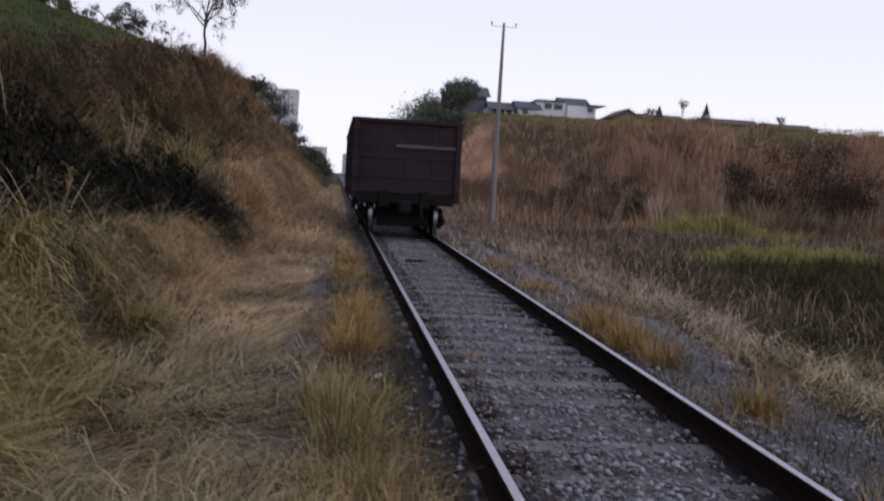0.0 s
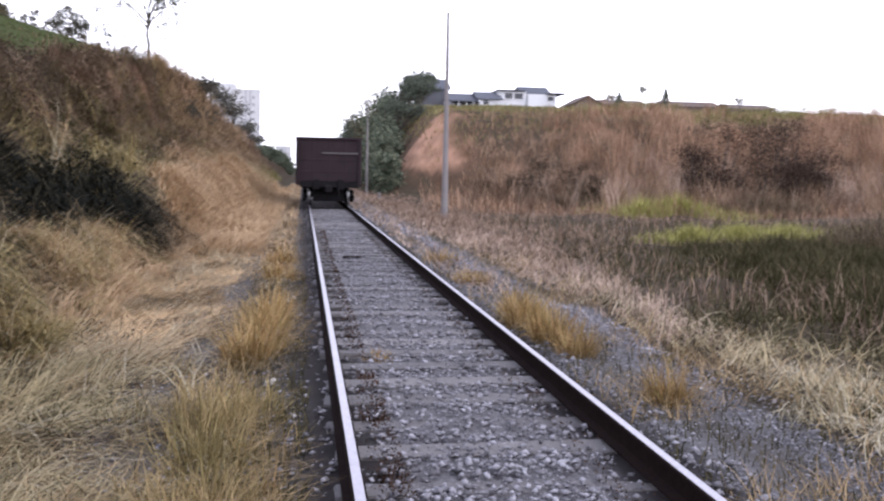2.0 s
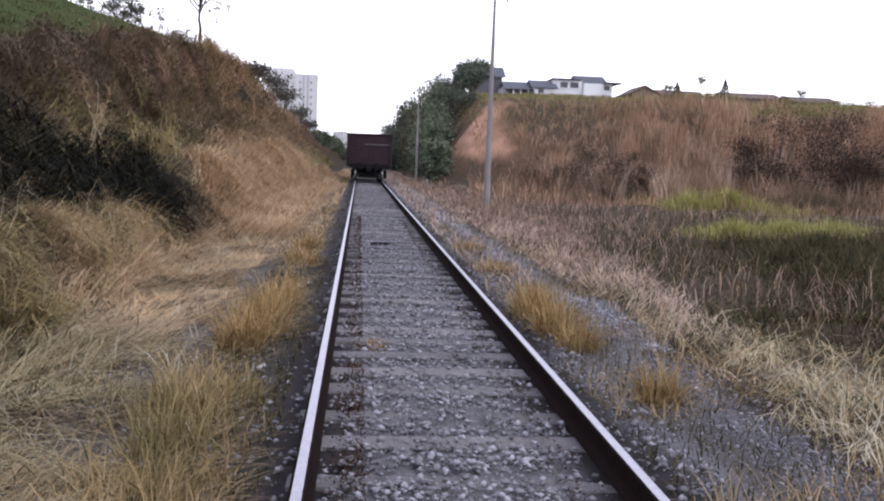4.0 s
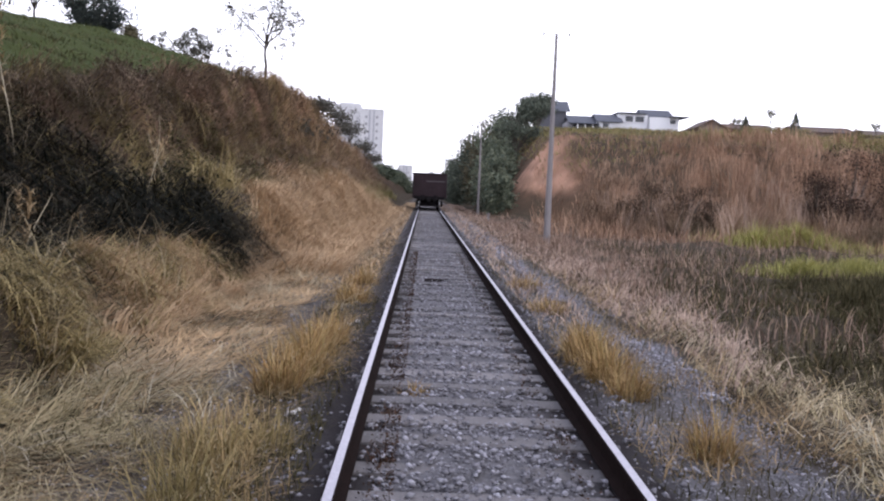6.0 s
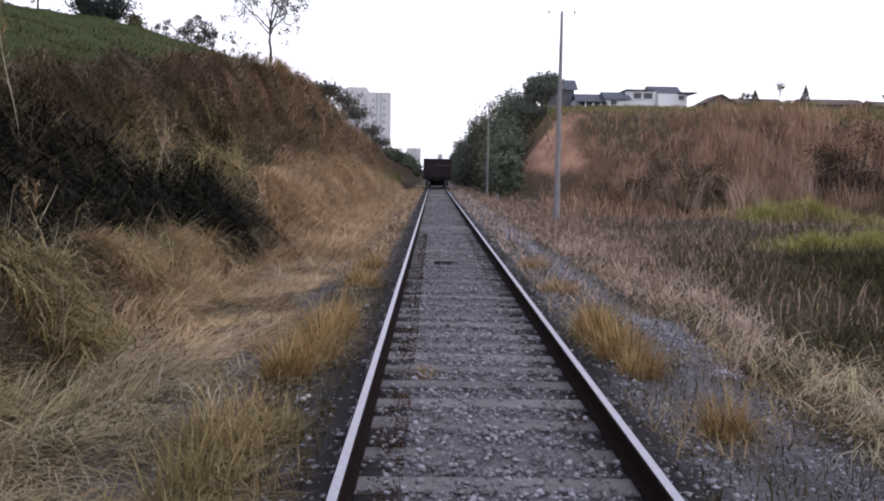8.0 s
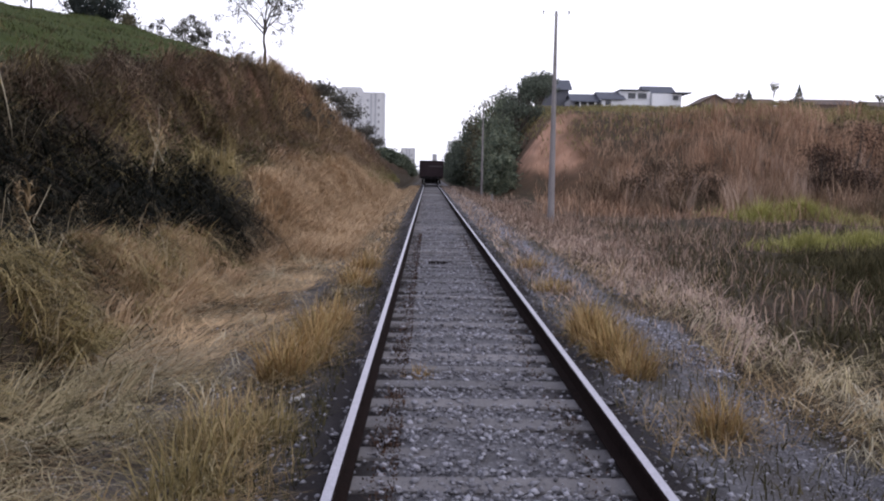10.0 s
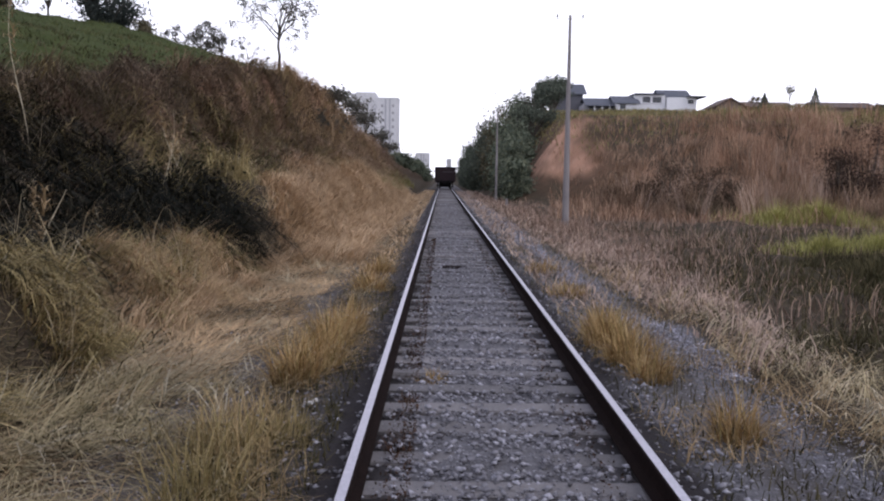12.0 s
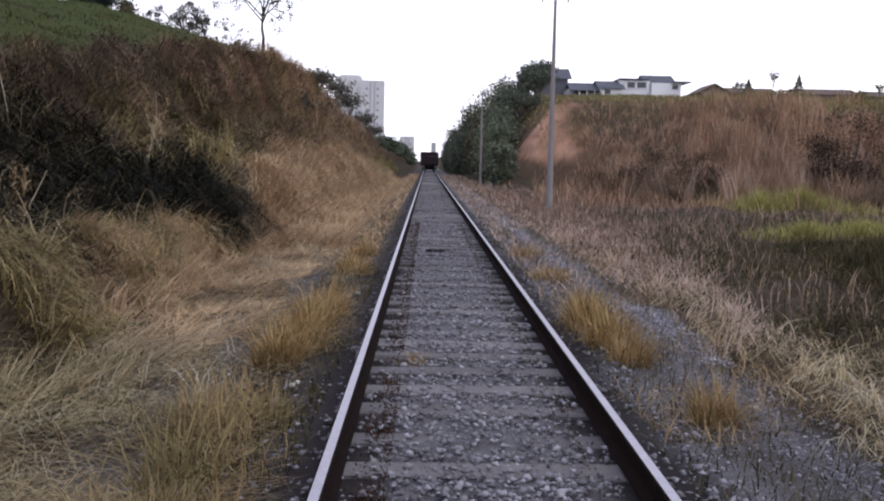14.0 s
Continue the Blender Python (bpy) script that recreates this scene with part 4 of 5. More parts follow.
# trampled straw between the bank and the rail
x, y = spread_over(20000, -4.2, -1.3, 2.2, 34)
keep = (wave(x, y, 1.5, 2.0) + rng.normal(size=len(x)) * 0.5 > -0.75) & ~bare(x, y)
x, y = pick(x, y, keep)
n = len(x)
grass("trampled_straw", x, y, uni(0.2, 0.6, n), uni(1.1, 1.5, n), uni(0.0, 0.35, n), uni(0.003, 0.007, n) + y * 0.00025, M_STRAW, "pale flattened straw along the foot of the bank", combed(x, y, 0.2, 0.7), 0.02)
x, y = spread_over(9000, -4.2, -2.1, 8.5, 24)
x, y = pick(x, y, ~bare(x, y))
n = len(x)
grass("laid_straw", x, y, uni(0.12, 0.4, n), uni(1.1, 1.5, n), uni(0.0, 0.35, n), uni(0.005, 0.01, n) + y * 0.0003, M_LAID, "tan straw lying flat along the foot of the bank", combed(x, y, 0.2, 0.5), 0.03)
x, y = spread_over(1500, -4.4, -1.55, 2.2, 24)
x, y = pick(x, y, ~bare(x, y) & (wave(x, y, 2.4, 1.5) > -0.3) & (rng.uniform(0, 1, len(x)) > 0.6 * smooth(7.5, 10, y)))
near = y < 8.2
wisps("straw_wisps", x[~near], y[~near], 12, (0.3, 0.7), (1.0, 1.45), (0.1, 0.9), (0.004, 0.009), M_PALE, "bleached straw bundles fallen on the trampled grass", 0.1, 1.0, 0.04, 0.08)
wisps("grey_straw_wisps", x[near], y[near], 14, (0.25, 0.65), (0.9, 1.5), (0.2, 1.3), (0.003, 0.007), M_GREYSTRAW, "greyish olive straw bundles laid over one another", 0.1, 1.0, 0.03, 0.07)
fx, fy = spread_over(46, -4.2, -1.9, 5.0, 9.5)
wisps("bright_straw_wisps", fx, fy, 5, (0.4, 0.8), (0.9, 1.4), (0.5, 1.4), (0.003, 0.005), M_PALEST, "single pale stems lying across the straw", 0.1, 1.0, 0.05, 0.05)
# dark blades stand in for the shaded gaps in the straw
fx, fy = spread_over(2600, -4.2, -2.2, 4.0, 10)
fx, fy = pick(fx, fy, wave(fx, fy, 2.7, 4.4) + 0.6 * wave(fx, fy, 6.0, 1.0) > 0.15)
grass("straw_gap_shade", fx, fy, uni(0.1, 0.3, len(fx)), uni(0.2, 1.2, len(fx)), uni(0.3, 1.5, len(fx)), uni(0.006, 0.012, len(fx)), M_DARKWEED, "dark olive blades standing in for shade in the gaps of the straw", lift=0.02, category="weeds")
# heaped straw at the foot of the bank
x, y = spread_over(10500, -5.1, -3.4, 4.0, 17)
x, y = pick(x, y, wave(x, y, 2.6, 0.4) + 0.6 * wave(x, y, 5.7, 1.4) + rng.normal(size=len(x)) * 0.2 > -0.25)
n = len(x)
grass("heaped_straw", x, y, uni(0.2, 0.45, n), uni(0.3, 1.1, n), uni(0.7, 1.6, n), uni(0.005, 0.011, n) + y * 0.0003, M_OLIVE, "heaped olive-brown straw hanging over the foot of the bank", combed(x, y, 0.0, 0.6), 0.02)
x, y = spread_over(1500, -5.0, -3.5, 4.0, 17.5)
x, y = pick(x, y, wave(x, y, 2.6, 0.4) + 0.6 * wave(x, y, 5.7, 1.4) > -0.1)
wisps("hanging_straw", x, y, 13, (0.35, 0.75), (0.6, 1.4), (0.7, 1.7), (0.006, 0.012), M_HEAP, "olive-gold straw bundles drooping over the heap", 0.0, 0.8, 0.03, 0.06)
x, y = spread_over(260, -7.0, -3.6, 4.5, 18)
wisps("bleached_stems", x, y, 4, (0.5, 1.3), (0.1, 1.1), (0.3, 1.9), (0.003, 0.008), M_PALE, "bleached loose stems sticking out of the heap", 0.0, 1.6, 0.05, 0.05)
x, y = spread_over(420, -4.7, -3.3, 10.0, 18)
x, y = pick(x, y, wave(x, y, 2.2, 3.1) > -0.4)
wisps("tan_heap", x, y, 14, (0.3, 0.65), (0.4, 1.3), (0.7, 1.7), (0.007, 0.013), M_TAN, "tan hay heaped over the foot of the bank", 0.0, 0.6, 0.04, 0.08)
# tan hay beyond the fronds
x, y = spread_over(24000, -5.0, -2.0, 18.5, 80)
x, y = pick(x, y, x > -3.7 - (y - 18.5) * 0.15 + 0.35 * wave(x, y, 1.7, 2.0))
n = len(x)
grass("tan_hay", x, y, uni(0.3, 0.8, n), uni(0.3, 1.0, n), uni(0.6, 1.5, n), uni(0.008, 0.014, n) + y * 0.0003, M_TAN, "tan hay drooping down the lower bank", combed(x, y, 0.0, 0.6), 0.02)
x, y = spread_over(1300, -5.2, -2.9, 19.5, 60)
x, y = pick(x, y, (x > -3.7 - (y - 18.5) * 0.15 + 0.4 * wave(x, y, 1.9, 1.0)) & (wave(x, y, 1.3, 5.0) > -0.5))
wisps("tan_hay_bundles", x, y, 14, (0.4, 1.0), (0.3, 1.0), (0.9, 1.9), (0.01, 0.018), M_TAN, "long tan hay bundles bending down the lower bank", 0.0, 0.7, 0.03, 0.12)
# scrub over the cut face
x, y = spread_over(36000, -10.6, -4.6, 9, 110)
f = (-x - foot_u(y)) / (crest_u(y) - foot_u(y))
keep = ((y > 22 + 8 * f) | (f > 0.68)) & (-x < crest_u(y) - 0.2) & (wave(x, y, 0.9, 1.0) + 0.5 * wave(x, y, 2.6, 2.0) + rng.normal(size=len(x)) * 0.35 > -0.45)
x, y = pick(x, y, keep)
n = len(x)
grass("bank_scrub", x, y, uni(0.3, 0.9, n), uni(0.4, 1.3, n), uni(0.5, 1.6, n), uni(0.009, 0.02, n) + y * 0.0004, M_BROWN, "dark brown dead scrub hanging on the cut bank", combed(x, y, 0.0, 0.8), 0.02, "scrub")
x, y = spread_over(1500, -10.0, -4.8, 9, 80)
f = (-x - foot_u(y)) / (crest_u(y) - foot_u(y))
keep = ((y > 23 + 8 * f) | (rng.uniform(0, 1, len(x)) < 0.1)) & (-x < crest_u(y) - 0.3) & (wave(x, y, 1.1, 4.0) > -0.2)
x, y = pick(x, y, keep)
wisps("bank_grass", x, y, 12, (0.6, 1.4), (0.2, 0.9), (0.9, 2.0), (0.009, 0.016), M_OLIVE, "clumps of yellowish dry grass drooping on the cut bank", 0.0, 0.6, 0.02, 0.12)
def vines(name, kc, y0, y1, lo, hi, per, mat, label):
    x, y = spread_over(kc, -10.2, -4.9, y0, y1)
    f = (-x - foot_u(y)) / (crest_u(y) - foot_u(y))
    x, y = pick(x, y, (f > lo) & (f < hi + rng.normal(size=kc) * 0.08))
    cx, cy = np.repeat(x, per), np.repeat(y, per)
    cx, cy = cx + rng.normal(size=len(cx)) * 0.28, cy + rng.normal(size=len(cy)) * 0.35
    cz = height(cx, cy) + np.abs(rng.normal(size=len(cx))) * 0.25 + 0.05
    stuff(name, leaf_mesh(name, np.stack([cx, cy, cz], 1), uni(0.028, 0.06, len(cx)) + cy * 0.0007, mat, 0.8), label, "vines")


vines("bank_vines", 170, 24, 100, 0.25, 1.0, 60, M_VINE, "withered brown vine leaves matted over the cut bank")
# dark creepers put the hollow's shade into leaf colour
vines("dark_bank_vines", 800, 7, 21, 0.3, 0.82, 80, M_VINED, "near-black creepers over the lower bank, shade put into their colour")
vines("dark_bank_creepers", 330, 15.5, 21, 0.26, 0.6, 70, M_VINED, "creepers in the bank's hollow, its shade put into their colour")
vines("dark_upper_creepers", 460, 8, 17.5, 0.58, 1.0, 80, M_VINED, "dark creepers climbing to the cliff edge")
# umber leaves give the shadow line below the overhanging turf
vines("upper_bank_vines", 120, 9, 34, 0.62, 1.0, 70, M_UMBER, "umber vine leaves standing in for the shadow line under the cliff edge")
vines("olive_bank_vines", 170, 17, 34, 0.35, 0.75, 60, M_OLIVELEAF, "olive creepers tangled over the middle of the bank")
# umber leaves put the shade of the bank's folds into colour
vines("shaded_bank_vines", 90, 26, 62, 0.45, 0.95, 60, M_UMBER, "umber creepers standing in for shade in the folds of the cut bank")


def strands(name, k, y0, y1, lo, hi, mat, label, seed, level, per=16, size=(0.5, 1.3)):
    """Dead growth that hangs down the face in patches a metre or two wide."""
    x, y = spread_over(k, -10.4, -2.9, y0, y1)
    f = (-x - foot_u(y)) / (crest_u(y) - foot_u(y))
    x, y = pick(x, y, (f > lo) & (f < hi) & (wave(x, y, 0.85, seed) + 0.5 * wave(x, y, 2.1, seed + 1) > level))
    wisps(name, x, y, per, size, (0.5, 1.3), (0.9, 1.9), (0.008, 0.015), mat, label, 0.0, 0.45, 0.06, 0.16, "scrub")


# dark patches paint the shade of grooves down the face
strands("umber_strands", 950, 9, 52, 0.38, 1.0, M_UMBER, "dark umber strands hung down the bank as its shaded grooves", 1.0, -0.15, size=(0.6, 1.5))
# strands blackened to hold the shade of the hollow
strands("black_strands", 300, 8, 20, 0.2, 0.75, M_VINED, "growth hanging in the hollow of the bank, blackened for its shade", 4.0, -0.3)
# near-black strands added as the shade between the straw heaps
strands("heap_gap_shade", 520, 4, 16, -0.08, 0.22, M_VINED, "near-black strands standing in for shade between the straw heaps", 2.4, 0.1, 14, (0.2, 0.5))
strands("leafy_strands", 700, 15, 36, 0.3, 0.9, M_OLIVELEAF, "olive dead growth over the middle of the bank", 5.2, -0.2)
strands("brown_strands", 2000, 12, 60, 0.38, 1.0, M_BROWN, "brown dead grass streaming down the cut bank", 6.0, -0.05, size=(0.6, 1.6))
strands("olive_strands", 520, 16, 40, 0.25, 0.8, M_OLIVE, "yellowish dry grass streaming down the bank", 8.5, 0.1, size=(0.6, 1.4))
strands("red_strands", 420, 22, 60, 0.6, 1.0, M_VINE, "reddish brown roots and grass below the cliff edge", 3.0, 0.1)
strands("mound_strands", 420, 20.5, 48, -0.05, 0.33, M_TAN, "tan hay folded over the mound at the foot of the bank", 7.0, 0.05, 18, (0.5, 1.1))
# brown strands paint the fold shadows of the hay mound
strands("mound_shade", 240, 18, 40, 0.0, 0.36, M_BROWN, "brown strands standing in for shade in the folds of the hay mound", 10.2, 0.3, 14, (0.3, 0.8))
x, y = spread_over(260, -5.2, -3.6, 52, 100)
wisps("sunlit_grass", x, y, 14, (0.4, 0.9), (0.2, 0.9), (0.6, 1.6), (0.014, 0.026), M_CREST, "yellow-green grass low on the far bank", 0.0, 0.9, 0.02, 0.16)
x, y = spread_over(1500, -9.0, -4.4, 26, 95)
f = (-x - foot_u(y)) / (crest_u(y) - foot_u(y))
x, y = pick(x, y, (f > 0.3) & (f < 0.97) & (wave(x, y, 0.6, 2.0) + 0.02 * (y - 40) > -0.3))
wisps("shoulder_grass", x, y, 14, (0.5, 1.2), (0.2, 0.9), (0.7, 1.8), (0.012, 0.022), M_RUSSET, "russet dry grass over the far shoulder of the bank", 0.0, 0.8, 0.02, 0.16)
x, y = spread_over(110, -7.6, -4.6, 17.5, 26)
x, y = pick(x, y, x < -3.0 - (y - 18.5) * 0.12)
wisps("drooping_olive_grass", x, y, 12, (0.7, 1.5), (0.2, 1.0), (1.0, 2.2), (0.006, 0.011), M_HEAP, "long olive grass drooping over the dark creepers", 0.0, 0.7, 0.1, 0.1)
x, y = spread_over(420, -8.6, -4.8, 44, 78)
f = (-x - foot_u(y)) / (crest_u(y) - foot_u(y))
x, y = pick(x, y, (f > 0.5) & (f < 1.0))
wisps("golden_edge_grass", x, y, 14, (0.5, 1.1), (0.1, 0.8), (0.6, 1.8), (0.013, 0.024), M_TAN, "golden dry grass on the lit edge of the bank", 0.0, 0.9, 0.02, 0.18)
# dark weeds added for the shaded gaps of the heap
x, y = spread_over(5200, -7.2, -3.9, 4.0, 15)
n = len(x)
grass("heap_gap_weeds", x, y, uni(0.2, 0.5, n), uni(0.2, 1.2, n), uni(0.5, 1.6, n), uni(0.007, 0.014, n) + y * 0.0003, M_DARKWEED, "dark olive weeds standing in for shaded gaps among the heaped straw", combed(x, y, 0.0, 0.9), 0.05, "weeds")
# hill
x, y = spread_over(36000, -30, -7.5, 14, 75)
keep = -x > crest_u(y) + 0.05
x, y = pick(x, y, keep)
n = len(x)
grass("hill_grass", x, y, uni(0.05, 0.15, n), uni(0.0, 0.7, n), uni(0.2, 0.9, n), uni(0.012, 0.02, n) + y * 0.0005, M_HILL, "short green grass on the hill above the bank")
x, y = spread_over(520, -24, -8.2, 16, 60)
x, y = pick(x, y, (-x > crest_u(y) + 0.1) & (wave(x, y, 0.5, 2.0) + 0.4 * wave(x, y, 1.7, 1.0) > 0.1))
wisps("hill_dry_grass", x, y, 16, (0.12, 0.35), (0.1, 1.0), (0.3, 1.4), (0.012, 0.02), M_OLIVELEAF, "darker tufted growth among the hill grass", 0.0, 3.0, 0.0, 0.3)
# fallen palm fronds, coloured near-black to carry the hollow's shade
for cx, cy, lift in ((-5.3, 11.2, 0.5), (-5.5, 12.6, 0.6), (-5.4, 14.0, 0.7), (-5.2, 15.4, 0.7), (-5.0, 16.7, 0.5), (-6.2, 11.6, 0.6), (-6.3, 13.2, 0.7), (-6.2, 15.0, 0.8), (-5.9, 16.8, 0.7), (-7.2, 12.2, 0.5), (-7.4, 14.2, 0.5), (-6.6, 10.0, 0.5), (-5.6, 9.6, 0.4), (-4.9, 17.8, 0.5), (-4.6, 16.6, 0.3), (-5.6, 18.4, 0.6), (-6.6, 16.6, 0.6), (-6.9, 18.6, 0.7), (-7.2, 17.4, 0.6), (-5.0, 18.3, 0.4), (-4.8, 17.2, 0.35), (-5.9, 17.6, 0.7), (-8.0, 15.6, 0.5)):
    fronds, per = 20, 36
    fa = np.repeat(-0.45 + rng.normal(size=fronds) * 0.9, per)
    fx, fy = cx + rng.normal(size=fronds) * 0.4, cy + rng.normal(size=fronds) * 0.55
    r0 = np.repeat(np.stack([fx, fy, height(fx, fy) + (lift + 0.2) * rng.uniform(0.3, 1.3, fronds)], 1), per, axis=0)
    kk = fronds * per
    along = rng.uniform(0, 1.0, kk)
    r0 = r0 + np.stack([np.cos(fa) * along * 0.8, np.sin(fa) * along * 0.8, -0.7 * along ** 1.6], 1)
    p = thing("fallen_frond_heap", "heap of dead palm fronds hanging down the bank, darkened for the hollow's shade", "dead fronds", group="heaps of dead fronds")
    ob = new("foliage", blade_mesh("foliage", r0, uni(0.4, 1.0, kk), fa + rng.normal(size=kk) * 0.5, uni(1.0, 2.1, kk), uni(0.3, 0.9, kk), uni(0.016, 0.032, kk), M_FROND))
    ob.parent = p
# field right of the rails
x, y = spread_over(12500, 2.3, 13, 2.4, 20)
keep = (rng.uniform(0, 1, len(x)) > 0.85 * smooth(2.6, 3.9, x)) & (wave(x, y, 1.2, 5.0) + rng.normal(size=len(x)) * 0.6 > -0.7) & (np.abs(x - 2.15) > rng.uniform(0, 0.45, len(x)))
x, y = pick(x, y, keep)
n = len(x)
grass("matted_straw", x, y, uni(0.2, 0.6, n), uni(0.5, 1.4, n), uni(0.3, 1.2, n), uni(0.004, 0.009, n) + y * 0.0003, M_STRAW, "pale matted straw in the field beside the track", combed(x, y, 0.4, 0.9), 0.02)
x, y = spread_over(330, 2.5, 5.4, 9.0, 26)
x, y = pick(x, y, x < 2.3 + 0.12 * y)
wisps("rosy_grass", x, y, 11, (0.18, 0.45), (0.3, 1.2), (0.4, 1.5), (0.006, 0.012), M_PINK, "rosy bleached grass along the gravel strip", 0.4, 1.6, 0.02, 0.1)
x, y = spread_over(220, 2.5, 4.6, 3.0, 9.5)
wisps("near_straw_tangles", x, y, 9, (0.25, 0.6), (0.9, 1.5), (0.2, 1.0), (0.004, 0.008), M_GREYSTRAW, "greyish tangled straw at the edge of the shoulder", 0.6, 1.7, 0.02, 0.07)
x, y = spread_over(170, 9, 40, 43, 62)
x, y = pick(x, y, x > 0.19 * y)
wisps("pale_plumes", x, y, 16, (1.4, 2.5), (0.0, 0.2), (0.2, 0.8), (0.016, 0.03), M_PINK, "tall pale grass plumes standing out of the dead grass", 0.0, 3.0, 0.0, 0.2)
x, y = spread_over(1000, 2.4, 9, 2.4, 15)
x, y = pick(x, y, wave(x, y, 1.7, 3.0) > -0.25)
x, y = pick(x, y, rng.uniform(0, 1, len(x)) > smooth(2.5, 3.8, x) * 0.78 + smooth(7, 13, y) * 0.3)
wisps("straw_tangles", x, y, 9, (0.25, 0.65), (0.85, 1.5), (0.2, 1.1), (0.005, 0.010), M_PALE, "bleached tangled straw in the field beside the track", 0.6, 1.5, 0.02, 0.07)
x, y = spread_over(460, 2.6, 7.5, 4.2, 13)
x, y = pick(x, y, rng.uniform(0, 1, len(x)) > 0.75 * smooth(2.7, 4.0, x))
wisps("arching_straw", x, y, 5, (0.3, 0.7), (0.4, 1.2), (1.3, 2.7), (0.006, 0.01), M_PALE, "long bleached straw arching over the tangle", 0.6, 2.2, 0.02, 0.09)
x, y = spread_over(90, 2.35, 3.8, 4.2, 8.0)
wisps("near_arching_straw", x, y, 5, (0.3, 0.62), (0.6, 1.3), (1.0, 2.4), (0.004, 0.007), M_PALEST, "long pale straw bent over the edge of the gravel", 0.6, 2.2, 0.02, 0.07)
x, y = spread_over(300, 10, 46, 50, 68)
x, y = pick(x, y, (x > 0.2 * y) & (x < 0.75 * y))
wisps("tan_plumes", x, y, 22, (1.5, 2.7), (0.0, 0.22), (0.2, 0.9), (0.016, 0.03), M_REDTAN, "tall reddish tan plumes above the dead grass", 0.0, 3.0, 0.0, 0.3)
x, y = spread_over(26000, 3.2, 26, 4.5, 34)
keep = (x < 2 + y * 0.75) & (x > 3.4 + 0.1 * np.abs(y - 10)) & (wave(x, y, 0.8, 2.0) + 0.12 * (x - 4) > -0.2)
x, y = pick(x, y, keep)
n = len(x)
grass("dark_weeds", x, y, uni(0.2, 0.55, n), uni(0.0, 1.0, n), uni(0.2, 1.2, n), uni(0.008, 0.016, n) + y * 0.0003, M_DARKWEED, "dark olive weeds growing through the straw", category="weeds")
x, y = spread_over(19000, 2.8, 11, 3.2, 20)
x, y = pick(x, y, wave(x, y, 1.3, 6.0) + 0.5 * wave(x, y, 3.7, 2.0) + 0.25 * (x - 3.6) > -0.2)
n = len(x)
grass("low_dark_weeds", x, y, uni(0.12, 0.4, n), uni(0.1, 1.2, n), uni(0.3, 1.4, n), uni(0.007, 0.014, n) + y * 0.0003, M_DARKWEED, "dark low weeds under the tangled straw", category="weeds")
x, y = spread_over(7500, 1.25, 4.2, 13, 120)
x, y = pick(x, y, (np.abs(x - 2.25) > 0.2) | (y > 25))
n = len(x)
grass("far_trackside_straw", x, y, uni(0.1, 0.35, n), uni(0.4, 1.4, n), uni(0.2, 1.0, n), uni(0.01, 0.016, n) + y * 0.0005, M_PINK, "rosy dry litter beside the far ballast")
x, y = spread_over(4500, -2.6, -1.3, 16, 120)
n = len(x)
grass("far_lane_straw", x, y, uni(0.1, 0.3, n), uni(0.5, 1.4, n), uni(0.2, 1.0, n), uni(0.01, 0.016, n) + y * 0.0005, M_TAN, "tan dry litter between the bank and the far rail")
x, y = spread_over(6500, 1.1, 2.4, 2.6, 30)
x = np.where(rng.uniform(0, 1, len(x)) < 0.3, -0.4 - x * 0.6, x)
n = len(x)
grass("shoulder_weeds", x, y, uni(0.05, 0.18, n), uni(0.0, 1.0, n), uni(0.2, 1.0, n), uni(0.006, 0.012, n), M_DARKWEED, "small dull weeds on the ballast shoulder", category="weeds")
x, y = spread_over(6500, 1.15, 2.7, 2.6, 26)
x, y = pick(x, y, wave(x, y, 2.2, 1.0) > -0.1)
n = len(x)
grass("shoulder_straw", x, y, uni(0.1, 0.35, n), uni(0.3, 1.4, n), uni(0.2, 0.9, n), uni(0.005, 0.009, n), M_STRAW, "scattered straw on the gravel shoulder")
x, y = spread_over(34000, 3.0, 34, 8.5, 55)
keep = (x < 3 + y * 0.75) & ((y > 12) | (x > 5)) & ((y > 23) | (x < 6 + rng.normal(size=len(x)))) & ((x < 8) | (y > 38) | (rng.uniform(0, 1, len(x)) < 0.55)) & (wave(x, y, 0.7, 4.0) + rng.normal(size=len(x)) * 0.4 > -0.5)
x, y = pick(x, y, keep)
n = len(x)
grass("withered_weeds", x, y, uni(0.2, 0.65, n) * (1 + 0.4 * wave(x, y, 0.8, 1.0)), uni(0.0, 0.9, n), uni(0.2, 1.2, n), uni(0.008, 0.014, n) + y * 0.0004, M_WEED, "low withered brown weeds in the field", category="weeds")
x, y = spread_over(1600, 5, 55, 42, 86)
keep = (x < y * 0.75) & (x > 0.17 * y + rng.normal(size=len(x)) * 0.6)
x, y = pick(x, y, keep)
low = rng.uniform(0, 1, len(x)) < smooth(54, 68, y)
low2 = low & (y < 75)
wisps("mid_dry_grass", x[low2], y[low2], 24, (0.4, 1.0), (0.0, 0.5), (0.3, 1.2), (0.016, 0.032), M_RUSSET, "knee-high russet grass on the upper slope", 0.0, 3.0, 0.0, 0.3)
x, y = pick(x, y, ~low)
wisps("tall_dry_grass", x, y, 26, (0.8, 2.2), (0.0, 0.3), (0.2, 1.1), (0.014, 0.03), M_RUSSET, "tall russet dead grass in clumps on the slope below the houses", 0.0, 3.0, 0.0, 0.28)
x, y = spread_over(3800, 2.4, 6.5, 22, 95)
n = len(x)
grass("trackside_weeds", x, y, uni(0.1, 0.45, n), uni(0.0, 1.0, n), uni(0.2, 1.2, n), uni(0.012, 0.02, n) + y * 0.0004, M_WEED, "low withered weeds beside the ballast", category="weeds")
x, y = spread_over(24000, 4.6, 55, 40, 82)
